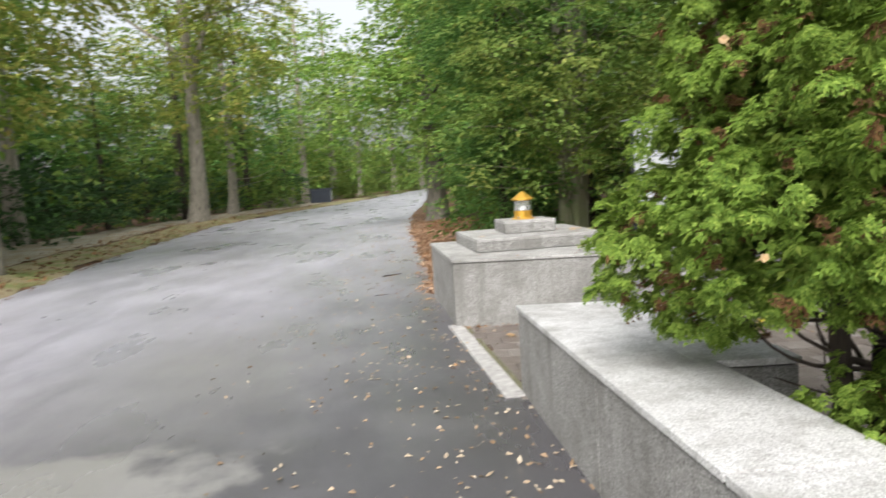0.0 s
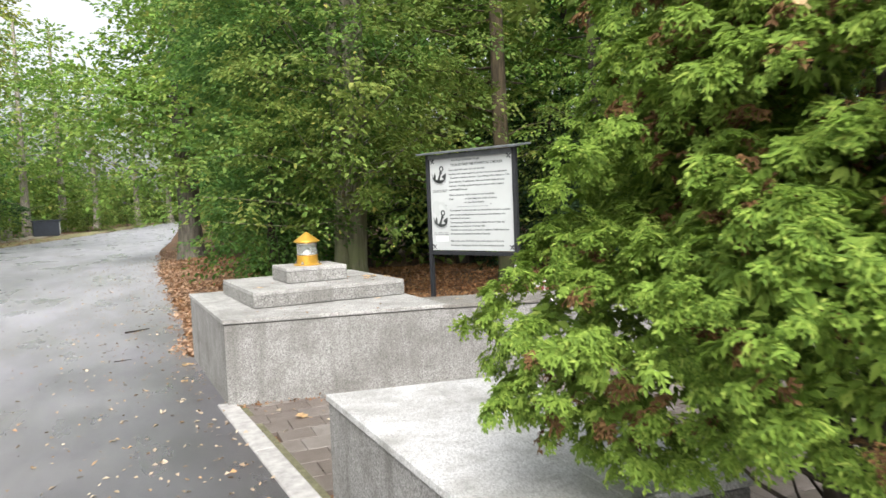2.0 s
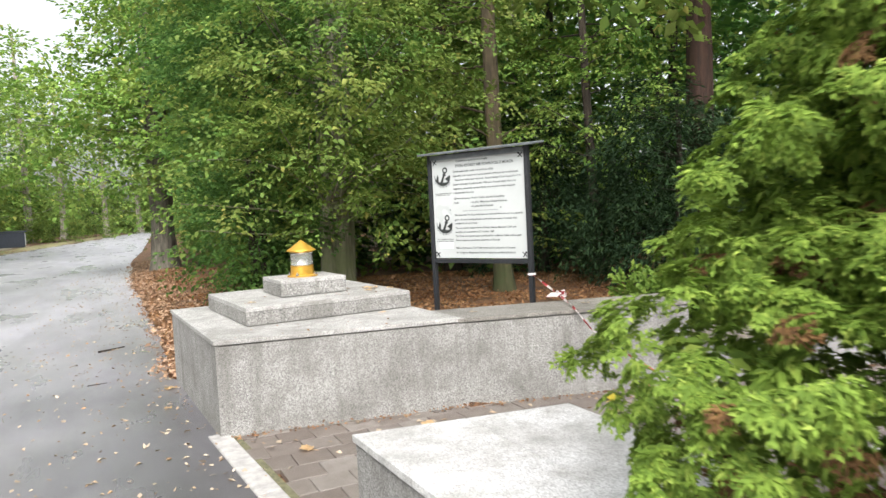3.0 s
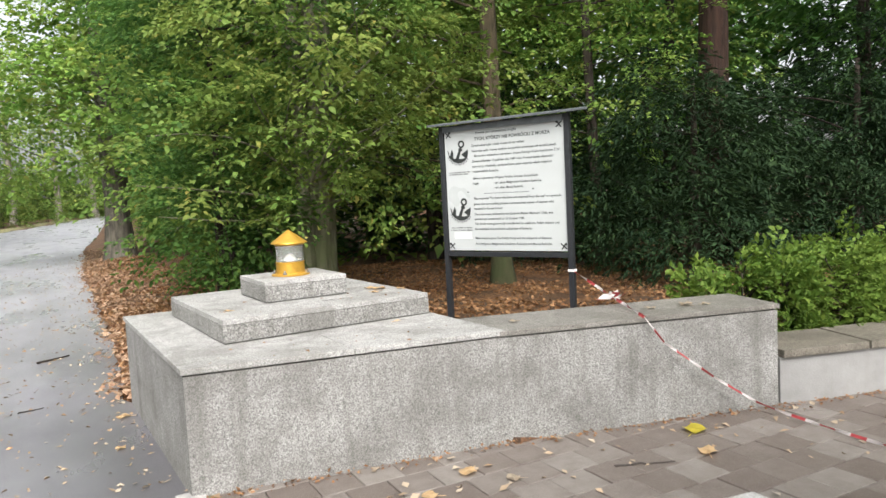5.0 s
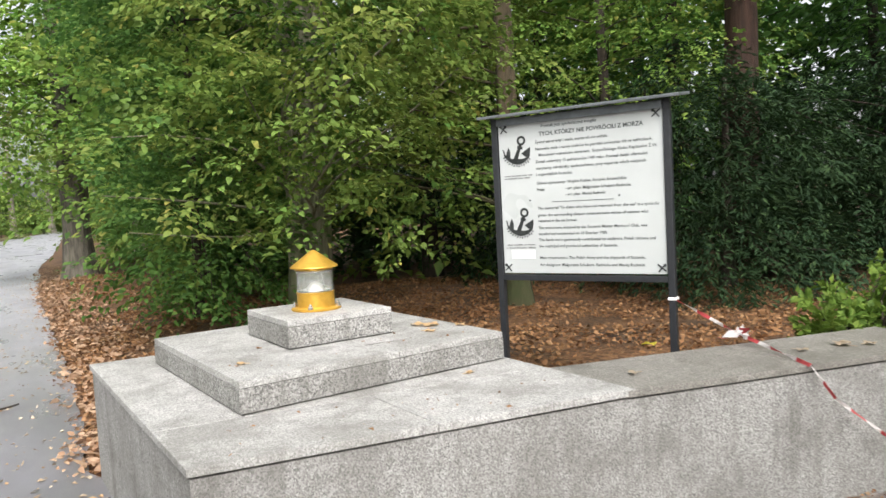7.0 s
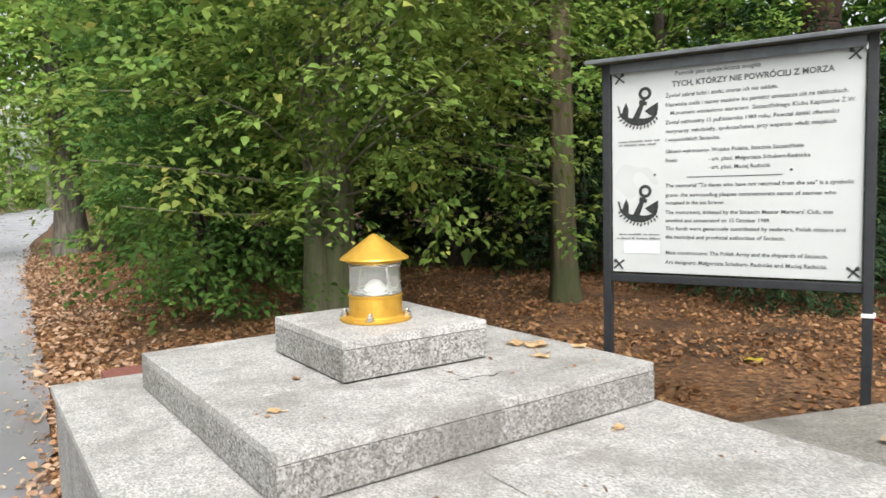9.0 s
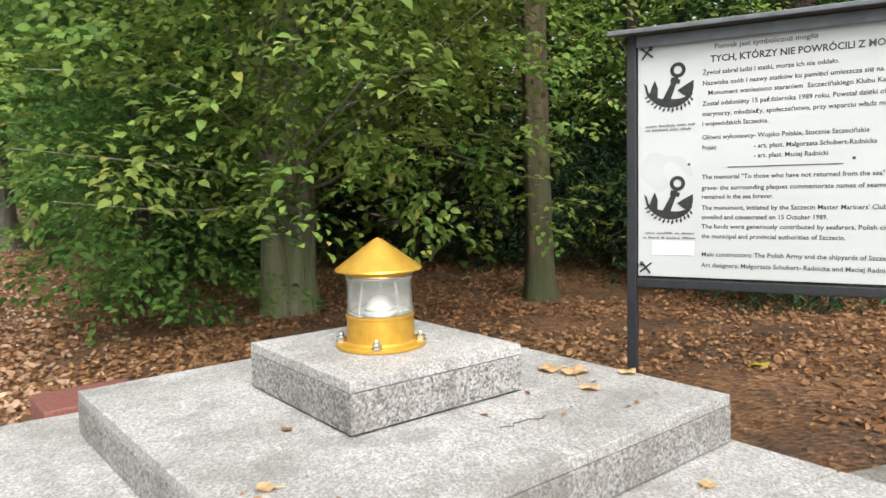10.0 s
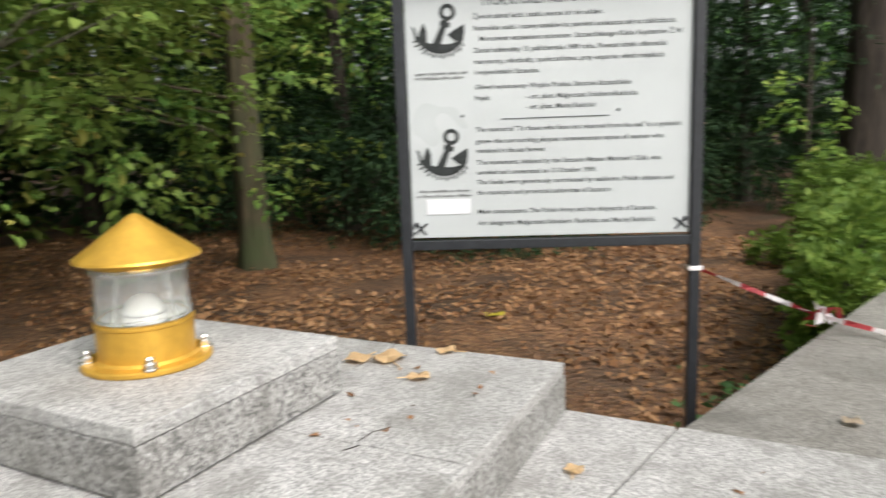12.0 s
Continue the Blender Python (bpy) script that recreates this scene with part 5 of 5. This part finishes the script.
# ---------------------------------------------------------------- shrubs behind the wall
def shrub(at, r, h, n, seed):
    blobs = [(0, 0, h * 0.42, r, r * 0.8, h * 0.5), (r * 0.45, 0.1, h * 0.5, r * 0.55, r * 0.6, h * 0.42), (-r * 0.45, -0.05, h * 0.4, r * 0.55, r * 0.6, h * 0.42)]
    return tree("shrub", "low fresh-green leafy shrub behind the wall", (*at, FLOOR - 0.04), h * 0.6, 0.014, blobs, n, 16, min(0.17, 0.07 + r * 0.3), 0.05, LEAF_SHRUB, BARK_DARK, seed, limbs=30, flat=0.8, drop=0.0, group="shrubs behind the wall", category="shrub",
                stems=((0, 0, 0.2, 0.1, 1), (0.05, 0.03, -0.2, 0.1, 0.9), (-0.04, 0.05, 0.0, -0.2, 0.8), (0.0, -0.05, 0.3, 0.0, 0.9)))


for k, (x, y, r, h) in enumerate(((4.50, 7.81, 0.09, 0.80), (4.72, 7.84, 0.12, 0.84), (4.98, 7.78, 0.18, 0.90), (5.38, 7.74, 0.28, 0.95), (5.95, 7.66, 0.40, 0.96), (6.65, 7.58, 0.50, 0.97), (7.4, 7.42, 0.55, 0.95), (8.2, 7.1, 0.62, 0.95), (9.1, 6.6, 0.7, 0.95),
                                  (6.2, 7.15, 0.22, 0.40), (7.3, 6.8, 0.3, 0.5), (7.9, 8.35, 0.2, 0.32), (9.7, 7.9, 0.6, 0.95))):
    shrub((x, y), r, h, 620 if r > 0.5 else (420 if r > 0.25 else 130), 120 + k)


# ---------------------------------------------------------------- things on the far verge
def waste_container():
    root = thing("waste_container", "dark waste container with a pale end panel", "container", (-6.4, 67.5, 0.05), 10)
    part("body", prism([(-1.0, -0.6), (0.85, -0.6), (0.85, 0.6), (-1.0, 0.6)], 0.1, 1.25, 0.04), BIN_DARK, root)
    part("lid", prism([(-1.1, -0.66), (1.0, -0.66), (1.0, 0.66), (-1.1, 0.66)], 1.26, 1.38, 0.03), BIN_DARK, root)
    part("end_panel", box(0.86, 0.92, -0.5, 0.5, 0.25, 1.2, 0.01), BIN_PALE, root, "pale grey end panel")
    for x in (-0.8, 0.65):
        part("foot", box(x - 0.08, x + 0.08, -0.5, 0.5, -0.06, 0.1, 0.01), BIN_DARK, root)


def concrete_pile():
    root = thing("concrete_trough", "long low weathered concrete block with a railing post", "concrete block", (-9.6, 63.5, 0.08), 4)
    part("block", prism([(-1.4, -0.5), (1.3, -0.5), (1.3, 0.5), (-1.4, 0.5)], -0.1, 0.75, 0.06), OLD_CONCRETE, root)
    part("post", box(1.15, 1.28, -0.06, 0.06, 0.75, 1.6, 0.01), OLD_CONCRETE, root)
    part("rail", box(0.2, 1.28, -0.05, 0.05, 1.6, 1.7, 0.01), OLD_CONCRETE, root)


waste_container()
concrete_pile()


# ---------------------------------------------------------------- fallen leaves and twigs
def scatter(name, n, place, size, mat, label, seed, tilt=0.5, fine=False):
    rng = np.random.default_rng(seed)
    p = place(rng, n)
    way = np.stack([rng.normal(size=len(p)), rng.normal(size=len(p)), rng.normal(0, 0.18, len(p))], 1)
    up = np.array([0, 0, 1.0]) + rng.normal(0, tilt, (len(p), 3))
    s = size * rng.uniform(0.5, 1.3, len(p))
    v, f = leaves(p, way, up, s, s * rng.uniform(0.45, 0.75, len(p)), 0.2, rng.uniform(-0.35, 0.35, (len(p), 1)), fine)
    return tagged(new(name, np_mesh(name, v, f, mat)), label, "fallen leaves", kind="stuff")


def litter_place(rng, n):
    x = np.concatenate([rng.uniform(0.9, 9.5, int(n * 0.8)), rng.uniform(0.85, 3.2, n - int(n * 0.8))])
    y = np.concatenate([rng.uniform(7.3, 17, int(n * 0.8)), rng.uniform(9.5, 26, n - int(n * 0.8))])
    d = x - right_edge(y)
    ok = (d > rng.uniform(-0.25, 0.1, n)) & (y > np.interp(x, WALL_X, WALL_Y) + 0.5) & ~((x < 2.7) & (y < 9.98))
    bare = np.sin(x * 1.9 + 1.3 * np.sin(y * 1.1)) * np.sin(y * 1.6 + 1.1 * np.sin(x * 0.9)) + 0.4 * np.sin(5 * x) * np.sin(4.3 * y)
    ok &= bare < 0.55 + rng.normal(0, 0.25, n)
    x, y = x[ok], y[ok]
    return np.stack([x, y, ground_height(x, y) + rng.uniform(0.004, 0.035, len(x))], 1)


def road_place(rng, n):
    y = 1.0 + 29.0 * rng.uniform(0, 1, n) ** 1.6
    d = np.abs(rng.normal(0, 0.95, n)) + 0.02
    x = right_edge(y) - d
    return np.stack([x, y, np.full(n, 0.006)], 1)


def yard_place(rng, n):
    x = rng.uniform(1.15, 6.5, n)
    y = np.interp(x, WALL_X, WALL_Y) - np.abs(rng.normal(0, 0.5, n)) - 0.02
    ok = (y > 5.7) | (x > 3.1)
    return np.stack([x, y, np.full(n, 0.008)], 1)[ok]


def left_place(rng, n):
    y = rng.uniform(6, 60, n)
    x = left_edge(y) - np.abs(rng.normal(0, 1.2, n)) + 0.2
    return np.stack([x, y, ground_height(x, y) + 0.04], 1)


scatter("leaf_litter", 44000, litter_place, 0.051, LEAF_LITTER, "brown fallen leaves covering the forest floor", 5, 0.6, True)
scatter("road_leaves", 2300, road_place, 0.043, LEAF_ROAD, "small pale fallen leaves on the asphalt", 6, 0.25)
def verge_place(rng, n):
    y = 9.9 + 22 * rng.uniform(0, 1, n) ** 1.5
    x = right_edge(y) + 0.05 * np.sin(y * 2.3) + 0.06 * np.sin(y * 5.1 + 1) + rng.normal(0, 0.07, n) + np.abs(rng.normal(0, 0.55, n)) - 0.02
    ok = y > 10.1
    x, y = x[ok], y[ok]
    return np.stack([x, y, np.maximum(ground_height(x, y), 0.0) + rng.uniform(0.006, 0.045, len(x))], 1)


def foot_place(rng, n):
    x = rng.uniform(1.1, 8.5, n)
    y = np.interp(x, WALL_X, WALL_Y) - np.abs(rng.normal(0, 0.045, n)) - 0.015
    return np.stack([x, y, rng.uniform(0.004, 0.022, n)], 1)


def ivy_place(rng, n):
    a, r = rng.uniform(0, 6.28, n), np.abs(rng.normal(0, 1, n))
    x, y = 4.35 + 0.28 * r * np.cos(a), 8.12 + 0.16 * r * np.sin(a)
    ok = y > np.interp(x, WALL_X, WALL_Y) + 0.56
    x, y = x[ok], y[ok]
    return np.stack([x, y, ground_height(x, y) + rng.uniform(0.02, 0.09, len(x))], 1)


def stone_place(rng, n):
    u, v = rng.uniform(0, 1, n), rng.uniform(0, 1, n)
    x, y = 1.06 + 1.6 * u, 7.9 + 0.42 * v - 0.24 * u
    on = rng.uniform(0, 1, n) < 0.5
    x, y = np.where(on, 1.4 + 1.2 * u, x), np.where(on, 8.45 + 0.28 * v + 0.09 * u, y)
    return np.stack([x, y, np.where(on, TOP_M, TOP_P) + 0.003], 1)


scatter("ivy", 420, ivy_place, 0.055, LEAF_DIM, "low dark ivy on the soil behind the wall", 17, 0.5, True)["category"] = "ivy"
scatter("stone_crumbs", 46, stone_place, 0.022, LEAF_LITTER, "dry dark leaf crumbs scattered over the granite", 18, 0.4)
scatter("verge_litter", 4600, verge_place, 0.065, LEAF_TAN, "dry tan leaves heaped along the road's edge", 15, 0.6, True)
scatter("wall_foot_debris", 650, foot_place, 0.026, LEAF_LITTER, "dark leaf crumbs gathered at the wall's foot", 16, 0.5)
scatter("yard_leaves", 130, yard_place, 0.05, LEAF_ROAD, "small pale fallen leaves on the paving", 7, 0.25)
scatter("verge_leaves", 2500, left_place, 0.11, LEAF_LITTER, "brown fallen leaves on the grass verge", 8, 0.4)


def maple_leaf(at, size, mat, label, seed, tip=(0, 0)):
    """A curled fallen leaf with five lobes and a stalk."""
    rng = np.random.default_rng(seed)
    bm = bmesh.new()
    c = bm.verts.new((0, 0, 0.01 * size / 0.08))
    ring = []
    turn = rng.uniform(0, 6.28)
    n = 20
    for k in range(n):
        a = 2 * math.pi * k / n + turn
        lobe = (1.0, 0.95, 0.86, 0.95)[k % 4] * rng.uniform(0.85, 1.1)
        r = size * 0.5 * lobe
        ring.append(bm.verts.new((r * math.cos(a), r * math.sin(a), 0.004 + size * 0.16 * lobe * abs(math.sin(a * 1.5 + turn)))))
    for k in range(n):
        bm.faces.new((c, ring[k], ring[(k + 1) % n]))
    bmesh.ops.solidify(bm, geom=bm.faces[:], thickness=0.0012)
    root = thing("fallen_leaf", label, "leaf", at, 0, "single fallen leaves")
    root.rotation_euler = (tip[0], tip[1], 0)
    part("blade", bm, mat, root)
    s = np.linspace(0, 1, 4)
    stalk = np.stack([np.cos(turn) * size * (0.3 + 0.6 * s), np.sin(turn) * size * (0.3 + 0.6 * s), 0.006 + 0 * s], 1)
    hang("stalk", np_mesh("stalk", *tube(stalk, [0.0015] * 4, 5), mat, True), root)


for k, (x, y, z, s, m) in enumerate(((2.54, 8.86, TOP_M, 0.10, LEAF_ORANGE), (2.50, 8.93, TOP_M, 0.08, LEAF_ORANGE), (2.45, 8.71, TOP_M, 0.06, LEAF_ORANGE), (2.66, 8.75, TOP_M, 0.06, LEAF_ORANGE),
                                     (2.42, 8.30, TOP_P, 0.05, LEAF_ORANGE), (1.45, 8.65, TOP_M, 0.045, LEAF_ORANGE), (2.35, 9.02, TOP_M, 0.035, LEAF_LITTER), (1.62, 8.95, TOP_M, 0.03, LEAF_LITTER),
                                     (2.95, 7.78, TOP_P, 0.05, LEAF_ROAD), (3.85, 7.55, TOP_P, 0.06, LEAF_ROAD), (4.1, 7.5, TOP_P, 0.09, LEAF_ROAD), (4.2, 7.42, TOP_P, 0.06, LEAF_ROAD),
                                     (3.75, 7.12, 0.004, 0.14, LEAF_YELLOW), (3.55, 6.85, 0.004, 0.11, LEAF_ORANGE), (2.35, 7.35, 0.004, 0.10, LEAF_ORANGE), (2.5, 7.15, 0.004, 0.08, LEAF_ROAD), (2.05, 7.2, 0.004, 0.09, LEAF_ORANGE), (1.5, 7.3, 0.004, 0.10, LEAF_ORANGE),
                                     (0.86, 9.6, 0.004, 0.10, LEAF_ORANGE), (0.80, 8.9, 0.004, 0.07, LEAF_ORANGE), (1.18, 3.3, 0.004, 0.06, LEAF_ORANGE), (0.72, 3.6, 0.004, 0.07, LEAF_ORANGE), (0.98, 3.05, 0.004, 0.05, LEAF_ORANGE), (5.3, 9.9, FLOOR + 0.03, 0.14, LEAF_YELLOW), (1.95, 7.2, 0.004, 0.05, LEAF_ROAD))):
    maple_leaf((x, y, z), s, m, "dry curled orange leaf lying on stone" if z > 0.5 else "fallen leaf lying on the ground", 200 + k)
for k, (x, y, z, s) in enumerate(((1.60, 3.22, 1.80, 0.032), (1.60, 3.0, 1.15, 0.028), (1.62, 3.0, 1.95, 0.032))):
    maple_leaf((x, y, z), s, LEAF_ORANGE, "orange leaf caught in the thuja's fronds", 300 + k, (0.9, -0.9))


def twig(a, b, r, seed):
    rng = np.random.default_rng(seed)
    a, b = np.array(a, float), np.array(b, float)
    s = np.linspace(0, 1, 8)[:, None]
    pts = a + (b - a) * s + rng.normal(0, 0.008, (8, 3)) * [1, 1, 0]
    root = thing("twig", "dark wet twig lying on the ground", "twig", tuple(a), 0, "fallen twigs")
    hang("stick", np_mesh("stick", *tube(pts - a, np.linspace(r, r * 0.5, 8), 6), STICK, True), root)


twig((0.27, 12.06, 0.012), (0.55, 12.25, 0.012), 0.013, 1)
twig((0.20, 10.2, 0.006), (0.36, 10.25, 0.006), 0.006, 2)
twig((3.0, 7.0, 0.006), (3.3, 6.85, 0.006), 0.007, 3)
twig((2.05, 8.63, TOP_M + 0.002), (2.2, 8.62, TOP_M + 0.002), 0.0012, 4)


# ---------------------------------------------------------------- pavers
def pavers():
    root = thing("paving", "worn brown-grey concrete pavers in a running bond", "paving", kind="structure")
    px, py = 0.228, 0.228
    bm = box(-px / 2 + 0.0025, px / 2 - 0.0025, -py / 2 + 0.0025, py / 2 - 0.0025, -0.06, 0.0, 0)
    bmesh.ops.bevel(bm, geom=[e for e in bm.edges if all(v.co.z > -0.01 for v in e.verts)], offset=0.0035, segments=1, affect="EDGES")
    me = bpy.data.meshes.new("paver")
    bm.to_mesh(me)
    bm.free()
    me.materials.append(PAVER)
    rng = np.random.default_rng(9)
    far = []
    V = np.array([v.co[:] for v in me.vertices])
    T = []
    for f in me.polygons:
        q = list(f.vertices)
        T += [(q[0], q[i], q[i + 1]) for i in range(1, len(q) - 1)]
    T = np.array(T)
    count = 0
    for j in range(-10, 36):
        for i in range(0, 44):
            x, y = 1.05 + (i + 0.5 * (j % 2)) * px, j * py - 0.12
            if y > np.interp(x, WALL_X, WALL_Y) + 0.09 or x > 10.5:
                continue
            kx = KERB_A.x + (KERB_B.x - KERB_A.x) * (7.93 - y) / 2.41 + 0.19
            if y > 5.4 and x - px / 2 < kx - 0.18:
                continue
            if y < 5.50 and x < 2.22 and y > 3.7:
                continue
            if y <= 3.9 and x < 3.2:
                continue
            m = pose(x, y, rng.normal(0, 0.0015), rng.normal(0, 0.3), rng.normal(0, 0.3), rng.normal(0, 0.4))
            if y > 5.2 and x < 5.6 and count < 300:
                ob = new("paver", me)
                ob.parent = root
                ob.matrix_basis = m
                count += 1
            else:
                M = np.array(m)
                far.append((V @ M[:3, :3].T + M[:3, 3], T))
    ob = hang("paver_field", np_mesh("paver_field", *join(far), PAVER), root)
    ob["kind"] = "stuff"


pavers()
